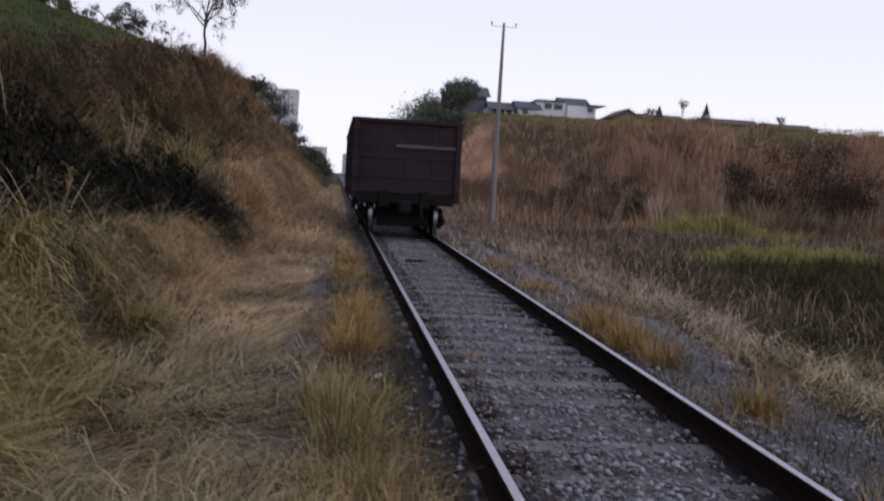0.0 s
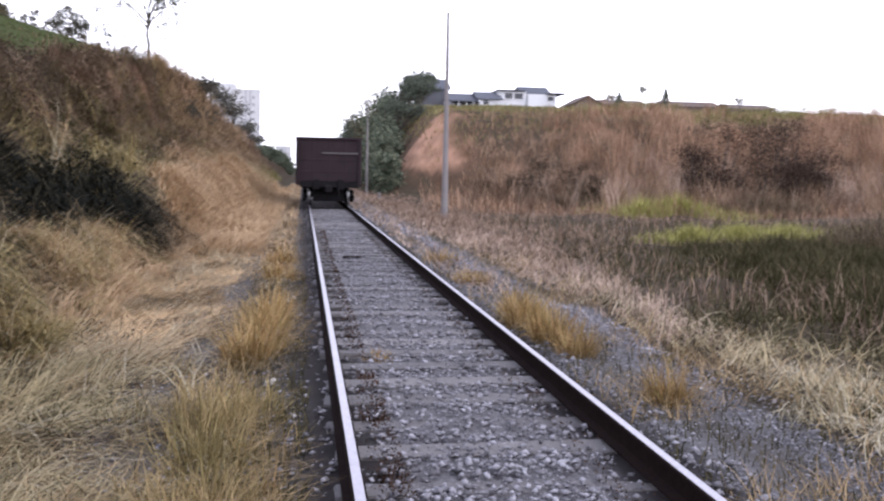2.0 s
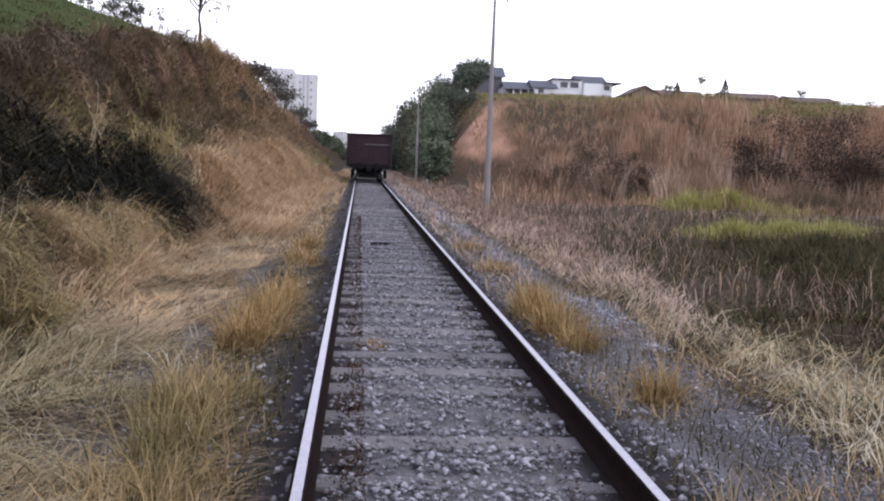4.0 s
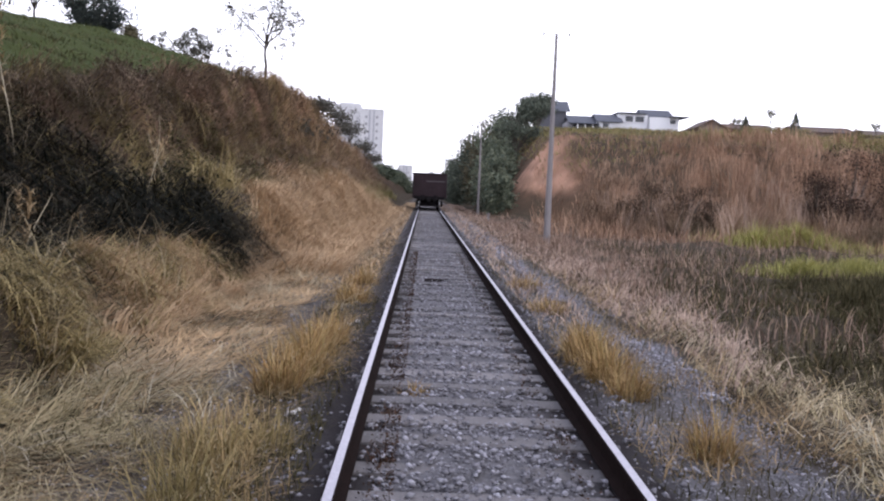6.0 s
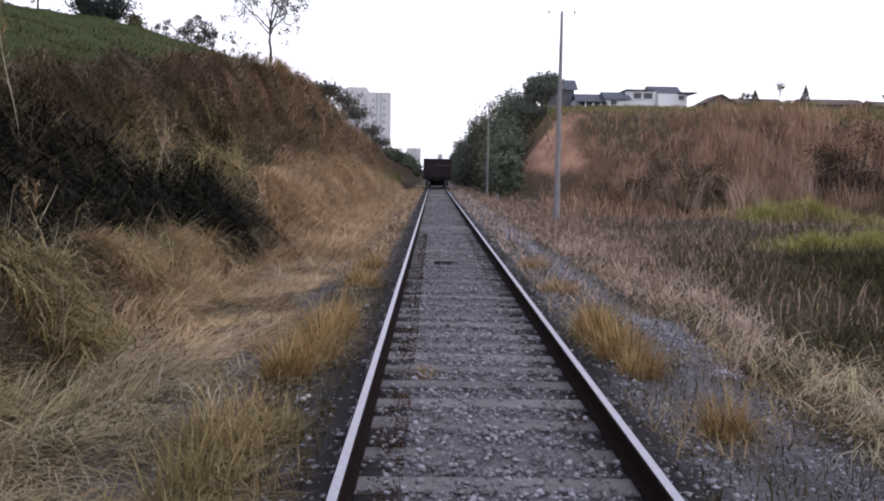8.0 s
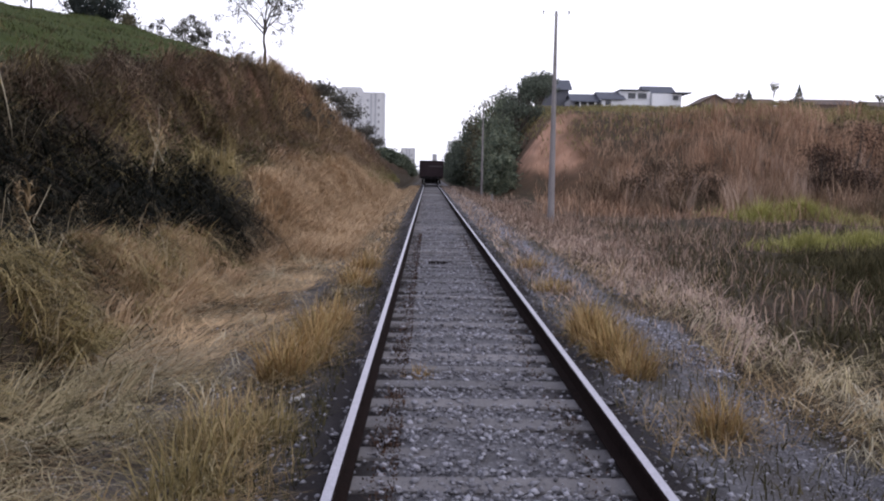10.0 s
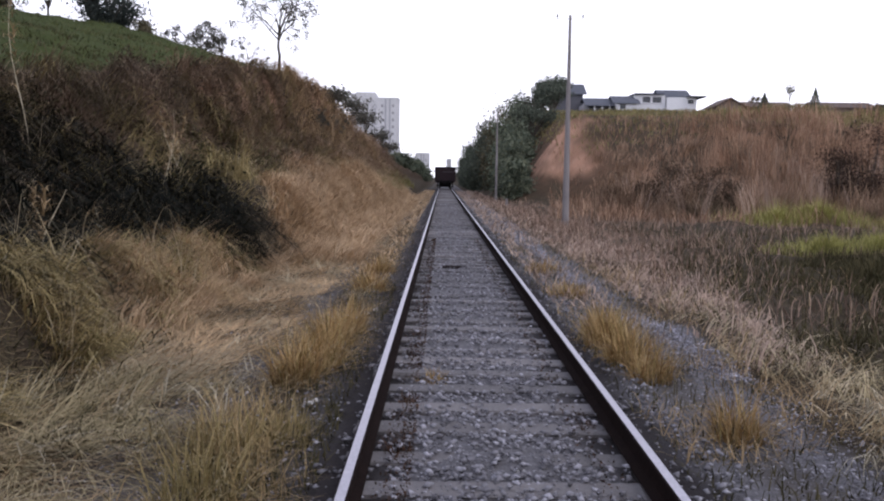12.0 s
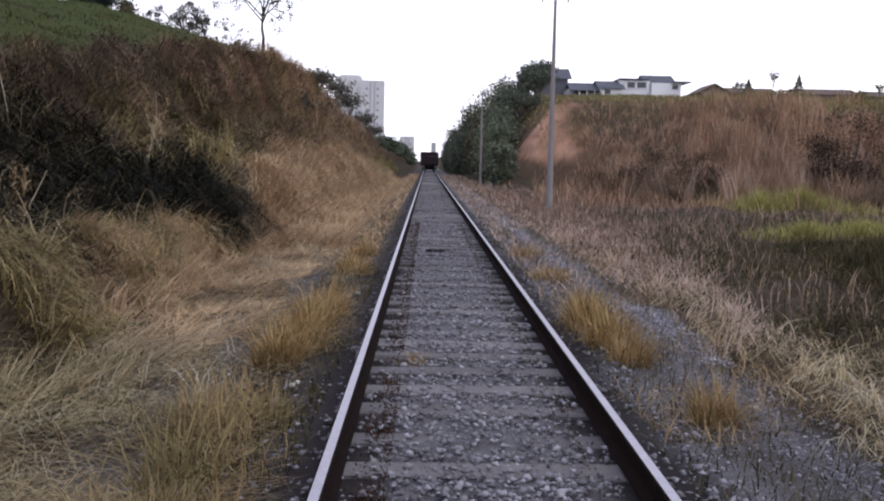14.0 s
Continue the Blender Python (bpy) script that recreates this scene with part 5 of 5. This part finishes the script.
keep = (x < y * 0.75) & (x > 0.11 * y) & ((x > 0.16 * y) | (rng.uniform(0, 1, len(x)) < 0.4))
x, y = pick(x, y, keep)
n = len(x)
grass("slope_grass", x, y, uni(0.4, 1.1, n) * (1 + 0.4 * wave(x, y, 0.6, 3.0)), uni(0.0, 0.7, n), uni(0.2, 1.2, n), uni(0.025, 0.05, n), M_REDTAN, "low reddish grass on the slope")
x, y = spread_over(26000, 9, 80, 73, 150)
n = len(x)
grass("crest_grass", x, y, uni(0.2, 0.5, n), uni(0.0, 0.6, n), uni(0.2, 0.8, n), uni(0.05, 0.09, n), M_CREST, "yellowish-green grass on the hilltop before the houses")
for cx, cy, rx, ry, k in ((11.3, 25.0, 1.8, 1.6, 2000), (13.4, 26.5, 2.0, 1.8, 2200), (9.9, 25.2, 1.5, 1.0, 1700), (16.4, 41.5, 3.2, 1.6, 5600), (14.2, 40.6, 1.6, 0.9, 900)):
    k = int(k * 0.75)
    a, r = uni(0, 6.283, k), uni(0, 1, k) ** 0.9 * 1.35
    rag = 0.75 + 0.35 * np.sin(3 * a + cx) + 0.2 * np.sin(7 * a + cy)
    px, py = cx + rx * r * rag * np.cos(a), cy + ry * r * rag * np.sin(a)
    grass("green_grass_patch", px, py, uni(0.35, 0.85, k) * (1.1 - r * 0.5) * (1.7 if cy > 35 else 1.0), uni(0, 0.6, k), uni(0.2, 1.2, k), uni(0.014, 0.024, k), M_GREEN, "fresh yellow-green grass patch in the dry field")
k = 700
a, r = uni(0, 6.283, k), np.sqrt(uni(0, 1, k)) * 1.1
grass("pole_weeds", 4.2 + r * np.cos(a), 34.6 + r * np.sin(a), uni(0.2, 0.6, k), uni(0, 0.8, k), uni(0.2, 1.0, k), uni(0.015, 0.025, k), M_WEED, "withered weeds round the foot of the pole", category="weeds")
# dark scrub clumps in the field
for cx, cy, rx, ry, k in ((21.5, 43, 3.2, 2.0, 2600), (11.5, 45, 2.4, 1.6, 1800), (31.0, 52, 4.5, 3, 3000), (13.5, 20.5, 2.2, 1.4, 1800), (24.0, 56, 4.5, 3, 2600)):
    a, r = uni(0, 6.283, k), np.sqrt(uni(0, 1, k))
    px, py = cx + rx * r * np.cos(a), cy + ry * r * np.sin(a)
    grass("dark_scrub_clump", px, py, uni(0.6, 2.0, k) * (1.1 - r * 0.6) * (1 + 0.3 * wave(px, py, 1.5)), uni(0, 0.5, k), uni(0.2, 1.2, k), uni(0.015, 0.03, k), M_BROWN, "dark dead scrub standing in the field", category="scrub")
for cx, cy, rx, ry, k in ((9.2, 17.6, 2.0, 1.4, 3600), (11.4, 19.6, 2.2, 1.4, 3200), (8.0, 14.6, 1.5, 1.2, 2600), (6.6, 11.0, 1.3, 1.2, 2000), (6.3, 8.2, 0.9, 0.8, 1200), (10.4, 15.2, 1.8, 1.3, 2400), (8.4, 12.2, 1.4, 1.1, 2000), (12.6, 22.2, 2.0, 1.0, 2200), (14.6, 24.0, 1.6, 1.2, 1600), (9.4, 20.8, 1.9, 1.2, 3000), (7.4, 13.2, 1.2, 1.0, 2200), (6.9, 9.6, 1.0, 1.0, 1700)):
    a, r = uni(0, 6.283, k), np.sqrt(uni(0, 1, k))
    px, py = cx + rx * r * np.cos(a), cy + ry * r * np.sin(a)
    grass("dark_weed_clump", px, py, uni(0.3, 0.85, k) * (1.15 - r * 0.6) * (1 + 0.3 * wave(px, py, 1.9)), uni(0, 0.9, k), uni(0.3, 1.4, k), uni(0.012, 0.024, k), M_DARKWEED, "dark olive-green weeds in a dense clump", category="weeds")
# behind the eye
x, y = rng.uniform(-12, 12, 14000), rng.uniform(-16, 2.6, 14000)
x, y = pick(x, y, np.abs(x) > 1.3)
n = len(x)
grass("rear_straw", x, y, uni(0.2, 0.6, n), uni(0.7, 1.4, n), uni(0.2, 0.8, n), uni(0.008, 0.014, n), M_STRAW, "pale straw on both sides of the track", combed(x, y, 0.2, 0.8), 0.02)


x, y = spread_over(3000, -2.0, -1.12, 3.0, 7.3)
x, y = pick(x, y, (x < -1.22 + 0.12 * wave(x * 0, y, 3.0, 1.0)) & (wave(x, y, 3.1, 2.2) + rng.normal(size=len(x)) * 0.3 > -0.25) & ~bare(x, y))
n = len(x)
grass("verge_grass", x, y, uni(0.12, 0.42, n), uni(0.0, 0.7, n), uni(0.1, 1.3, n), uni(0.004, 0.007, n) + y * 0.0002, M_VERGE, "tan-gold grass standing along the verge of the track")
x, y = spread_over(2200, -1.7, -1.05, 3.0, 16)
n = len(x)
grass("verge_weeds", x, y, uni(0.05, 0.2, n), uni(0.0, 1.1, n), uni(0.2, 1.4, n), uni(0.008, 0.014, n), M_DARKWEED, "small dark weeds in the verge of the track", category="weeds")
# grass along the crest below the houses
x, y = spread_over(420, 22, 66, 76, 92)
x, y = pick(x, y, wave(x, y, 0.35, 3.0) + 0.02 * (x - 30) > -0.3)
wisps("crest_plumes", x, y, 18, (0.35, 0.9), (0.0, 0.25), (0.2, 0.9), (0.025, 0.045), M_CREST, "tall yellowish grass along the crest of the slope", 0.0, 3.0, 0.0, 0.5)
x, y = spread_over(560, 13.5, 66, 64, 80)
x, y = pick(x, y, wave(x, y, 0.3, 5.0) + 0.02 * (x - 30) > -0.2)
wisps("upper_slope_plumes", x, y, 20, (0.8, 2.0), (0.0, 0.25), (0.2, 0.9), (0.02, 0.04), M_REDTAN, "tall reddish tan grass on the upper slope", 0.0, 3.0, 0.0, 0.45)


def tuft(x, y, h, r, k, mat=None, label="golden dry grass tuft growing beside the rail"):
    t = thing("grass_tuft", label, "grass tuft", pose(x, y, float(height(x, y)) - 0.01), "tufts beside the rails")
    a, q = uni(0, 6.283, k), np.sqrt(uni(0, 1, k)) * r
    roots = np.stack([q * np.cos(a), q * np.sin(a) * 1.4, np.zeros(k)], 1)
    ob = new("foliage", blade_mesh("foliage", roots, uni(0.2, 1.25, k) * h * (1.15 - 0.4 * (q / r) ** 2), a + rng.normal(size=k) * 0.9, uni(0.0, 0.8, k) * (0.4 + q / r), uni(0.0, 1.7, k), uni(0.004, 0.008, k) + 0.0003 * y, mat or M_GOLD))
    ob.parent = t
    return t


for x, y, h, r, k in ((1.66, 6.85, 0.42, 0.17, 420), (1.5, 8.7, 0.38, 0.2, 420), (1.45, 9.4, 0.5, 0.22, 600), (1.4, 10.3, 0.55, 0.24, 600), (1.5, 11.2, 0.4, 0.25, 420), (1.55, 14.5, 0.3, 0.3, 350), (1.6, 18, 0.3, 0.35, 350),
                      (-1.6, 8.4, 0.5, 0.2, 560), (-1.45, 9.1, 0.55, 0.2, 600), (-1.5, 10.2, 0.5, 0.22, 500), (-1.4, 11.0, 0.42, 0.2, 420), (-1.45, 14.8, 0.45, 0.26, 420), (-1.5, 17.5, 0.4, 0.3, 380), (-1.4, 6.6, 0.3, 0.2, 420), (-1.7, 6.3, 0.4, 0.22, 420), (-1.65, 5.5, 0.42, 0.26, 520), (-1.55, 4.7, 0.4, 0.24, 460),
                      (-0.42, 8.45, 0.13, 0.14, 160), (-1.3, 5.0, 0.2, 0.12, 160)):
    near = x < -1.3 and y < 7
    tuft(x, y, h, r, int(k * (0.7 if near else 0.85)), M_OLIVE if near else M_GOLD)


for x, y, h, r, k in ((-6.5, 21.2, 1.3, 0.22, 150), (-6.0, 13.0, 0.9, 0.3, 110), (-5.0, 12.0, 0.8, 0.3, 110), (-7.4, 16.5, 1.2, 0.25, 90), (-5.4, 9.4, 0.8, 0.3, 100), (-6.4, 28.0, 1.2, 0.3, 120), (-7.2, 34.0, 1.2, 0.35, 120), (-5.7, 15.2, 0.8, 0.3, 60), (-5.3, 16.8, 0.9, 0.3, 70), (-6.6, 14.4, 0.9, 0.3, 50), (-5.2, 13.8, 0.7, 0.3, 70), (-6.0, 19.4, 1.0, 0.25, 80)):
    tuft(x, y, h, r, k, M_PALE, "pale dead grass clump drooping on the dark bank")


# flattened brown clumps by the lane
for cx, cy, rx, ry, k in ((-3.75, 19.8, 0.6, 1.3, 900), (-3.4, 22.5, 0.5, 1.2, 450)):
    a, r = uni(0, 6.283, k), np.sqrt(uni(0, 1, k))
    grass("flattened_brown_clump", cx + rx * r * np.cos(a), cy + ry * r * np.sin(a), uni(0.2, 0.5, k) * (1.2 - r * 0.6), uni(0.3, 1.2, k), uni(0.5, 1.5, k), uni(0.012, 0.022, k), M_BROWN, "flattened dark brown dead growth beside the lane", category="weeds")
# litter and small weeds along the inside of the rails
k = 3600
lx = np.where(uni(0, 1, k) < 0.75, -1.0, 1.0) * (0.52 + np.abs(rng.normal(size=k)) * 0.09)
ly = 3.0 * (26 / 3.0) ** uni(0, 1, k)
lx, ly = pick(np.where(np.abs(lx) > 0.74, np.sign(lx) * 0.7, lx), ly, wave(lx * 0, ly, 1.9, 1.0) + 0.5 * wave(lx * 0, ly, 5.3, 2.0) > -0.35)
stuff("rail_litter", leaf_mesh("rail_litter", np.stack([lx, ly, height(lx, ly) + uni(0.02, 0.09, len(lx))], 1), uni(0.005, 0.013, len(lx)) + ly * 0.0006, M_LITTER, 0.2), "rust-brown dead leaves gathered along the rails", "leaf litter")
for cx, cy, h in ((-0.62, 6.4, 0.16), (-0.6, 7.6, 0.14), (-0.64, 9.4, 0.14), (0.66, 6.9, 0.1), (-0.6, 5.2, 0.15)):
    tuft(cx, cy, h, 0.09, 90, M_LITTER, "small rust-brown weed tuft against the rail")


def stalk(x, y, h, lean, turn, label, z=None, sway=0.07):
    t = thing("dead_stalk", label, "dead stalk", pose(x, y, float(height(x, y)) - 0.05 if z is None else z, 0, lean, turn))
    bm = bmesh.new()
    p = Vector((0, 0, 0))
    sx, sy, ph = rng.normal() * sway * h, rng.normal() * sway * h, rng.uniform(0, 6)
    for k in range(8):
        f = (k + 1) / 8
        q = Vector((sx * f * f + 0.025 * h * math.sin(6 * f + ph), sy * f * f + 0.025 * h * math.cos(6 * f + ph), h * f))
        add_cyl(bm, p, q, 0.013 - 0.0012 * k, 0.013 - 0.0012 * (k + 1), 6)
        p = q
    part("stem", bm, M_STALK, t)
    k = 44
    roots = np.stack([np.zeros(k), np.zeros(k), uni(0.45, 1.0, k) * h], 1)
    ob = new("dry_foliage", blade_mesh("dry_foliage", roots, uni(0.15, 0.4, k), uni(0, 6.28, k), uni(0.4, 1.2, k), uni(0.8, 1.6, k), uni(0.015, 0.03, k), M_STRAW))
    ob.parent = t


for x, y, h, lean, turn in ((-6.5, 21, 2.1, 14, 20), (-6.2, 21.5, 1.8, -18, 0), (-5.4, 12.2, 1.2, -4, 0), (-4.9, 13.2, 0.9, -14, 40), (-5.9, 12.8, 1.0, 10, 30), (-6.0, 18.5, 1.5, 20, 0), (-5.2, 14.6, 0.9, 16, 60), (-5.6, 11.2, 1.0, -12, 10), (-4.9, 11.0, 1.1, 8, 80), (-5.5, 16.4, 1.0, -20, 30), (-5.0, 15.8, 0.8, 24, 10), (-6.3, 16.0, 1.2, -26, 0), (-5.1, 9.6, 1.0, -8, 50), (-6.0, 10.6, 1.3, 22, 20)):
    stalk(x, y, h, lean, turn, "pale dead stalk with shrivelled leaves standing on the bank")


stalk(-7.35, 16.2, 3.4, -4, 0, "tall pale dead stalk hung with shrivelled leaves", sway=0.01)


# ---- ballast and sleepers ----
def ballast(n, xs, ys, size, name, label, mat=None):
    base = np.array([(1, 0, 0), (-1, 0, 0), (0, 1, 0), (0, -1, 0), (0, 0, 1), (0, 0, -1)], float)
    tri = np.array([(0, 2, 4), (2, 1, 4), (1, 3, 4), (3, 0, 4), (2, 0, 5), (1, 2, 5), (3, 1, 5), (0, 3, 5)])
    v = base[None] * rng.uniform(0.45, 1.3, (n, 6, 1)) * (size * (0.25 + 0.75 * rng.uniform(0, 1.0, n) ** 2.4))[:, None, None] * np.array([1, 1, 0.6])
    a = rng.uniform(0, 6.28, (n, 1))
    v = np.stack([v[..., 0] * np.cos(a) - v[..., 1] * np.sin(a), v[..., 0] * np.sin(a) + v[..., 1] * np.cos(a), v[..., 2] + v[..., 0] * 0.4 * np.sin(a * 3)], 2)
    v += np.stack([xs, ys, height(xs, ys) + 0.03 + rng.uniform(-0.014, 0.026, n)], 1)[:, None]
    loops = ((np.arange(n) * 6)[:, None, None] + tri[None]).ravel()
    return stuff(name, fast_mesh(name, v.reshape(-1, 3), loops, np.arange(8 * n) * 3, mat or M_STONE), label, "ballast")


n = 52000
xx = rng.uniform(-1.45, 1.45, n)
xx = xx[(np.abs(np.abs(xx) - 0.835) > rng.uniform(0.03, 0.42, n)) & ((np.abs(xx) < 1.0) | (rng.uniform(0, 1, n) < np.where(xx < 0, 0.12, 0.35)))]
n = len(xx)
yy = np.where(rng.uniform(0, 1, n) < 0.06, rng.uniform(-15, 2.6, n), 2.6 * (60 / 2.6) ** rng.uniform(0, 1, n))
phase = np.abs(((yy + 15.93) / 0.6 + 0.5) % 1 - 0.5) * 0.6
keep = (phase > 0.1) | (rng.uniform(0, 1, n) < 0.42 + 0.5 * smooth(0.0, 0.5, wave(xx, yy, 2.3, 4.0)))
xx, yy, n = xx[keep], yy[keep], int(keep.sum())
ballast(n, xx, yy, 0.037, "track_ballast", "grey crushed-stone ballast between and beside the rails")
n = 9000
side = np.where(rng.uniform(0, 1, n) < 0.86, rng.uniform(1.15, 2.5, n), rng.uniform(-1.95, -1.1, n))
ballast(n, side, 2.6 * (24 / 2.6) ** rng.uniform(0, 1, n), 0.015, "shoulder_fines", "small dirty gravel scattered over both ballast shoulders")
n = 7000
yy = 2.6 * (40 / 2.6) ** rng.uniform(0, 1, n)
ballast(n, 2.1 + rng.normal(size=n) * 0.2, yy, 0.024, "gravel_strip", "bluish gravel strip beside the track")
n = 7000
yy = np.where(rng.uniform(0, 1, n) < 0.3, rng.uniform(8.6, 12.4, n), 15.8 * (30 / 15.8) ** rng.uniform(0, 1, n))
ballast(n, np.where(yy < 13, 2.2, 1.88) + 0.06 * np.sin(yy * 0.9) + rng.normal(size=n) * (0.07 + 0.05 * np.abs(np.sin(yy * 0.45))), yy, 0.024, "pale_gravel_lane", "narrow lane of pale lilac gravel beside the track", M_PALESTONE)
n = 2800
yy = 2.6 * (30 / 2.6) ** rng.uniform(0, 1, n)
ballast(n, -2.05 + rng.normal(size=n) * 0.3, yy, 0.024, "gravel_lane", "bluish gravel showing through the straw")

M_WHITESTONE = surface("white_stone", [(0.6, 0.58, 0.56), (0.78, 0.76, 0.74)], 20, 90, 0.8)
for x, y, r in ((-1.37, 7.62, 0.035), (-1.33, 7.75, 0.022), (-1.42, 11.9, 0.03), (-1.3, 12.3, 0.035), (-1.52, 12.1, 0.028), (-1.22, 12.6, 0.03), (0.12, 6.0, 0.03), (2.05, 7.1, 0.022)):
    bm = bmesh.new()
    bmesh.ops.create_icosphere(bm, subdivisions=1, radius=r)
    for v in bm.verts:
        v.co = Vector((v.co.x * 1.2, v.co.y, v.co.z * 0.7)) * (1 + rng.normal() * 0.15)
    me = bpy.data.meshes.new("stone")
    bm.to_mesh(me)
    bm.free()
    me.materials.append(M_WHITESTONE)
    ob = tagged(new("stone", me), "loose white stone on the gravel beside the rail", "stone", "loose white stones")
    ob.location = (x, y, float(height(x, y)) + r * 0.6)

# dark strip added in place of an open gap between sleepers
part("gap_strip", box(-0.34, 0.12, 18.12, 18.17, -0.02, 0.03, 0.006), M_RUST, TRACK, "dark strip standing in for a dark gap across the ballast")
SLEEPER_MESHES = []
for k in range(4):
    bm = box(-0.93, 0.93, -0.11, 0.11, -0.14, 0.008, 0.014)
    for v in bm.verts:
        v.co += Vector((rng.normal() * 0.012, rng.normal() * 0.006, rng.normal() * 0.004))
    ob = part("sleeper", bm, M_SLEEPER, TRACK)
    ob.location = (0, 4.47 - 0.6 * k, -0.012)
    SLEEPER_MESHES.append(ob.data)
for k in range(250):
    ob = new("sleeper", SLEEPER_MESHES[k % 4])
    ob.parent = TRACK
    ob.location = (rng.normal() * 0.02, -15.93 + 0.6 * (k + (4 if k > 30 else 0)) + rng.normal() * 0.03, -0.004 - abs(rng.normal()) * 0.016)
    ob.rotation_euler = (rng.normal() * 0.03, rng.normal() * 0.006, rng.normal() * 0.02)


# ---- what moves ----
TRAIN = [(0.0, 23.5), (0.5, 27.8), (1.0, 32.0), (1.5, 36.2), (2.0, 40.4), (3.2, 51.2), (4.5, 63.0), (6.0, 76.8), (8.0, 94.0), (10.5, 114.6), (12.5, 131.8), (14.0, 145.5)]


def train_at(t):
    return float(np.interp(t, [a for a, b in TRAIN], [b for a, b in TRAIN]))


def motions():
    walk(WAGON, [(t, pose(0, y, 0)) for t, y in TRAIN])
    steps = 420
    for axle, y in WHEELSETS:
        rows = [(14.0 * k / steps, pose(0, y, 0.63, -math.degrees((train_at(14.0 * k / steps) - 23.5) / 0.46))) for k in range(steps + 1)]
        walk(axle, rows)


motions()
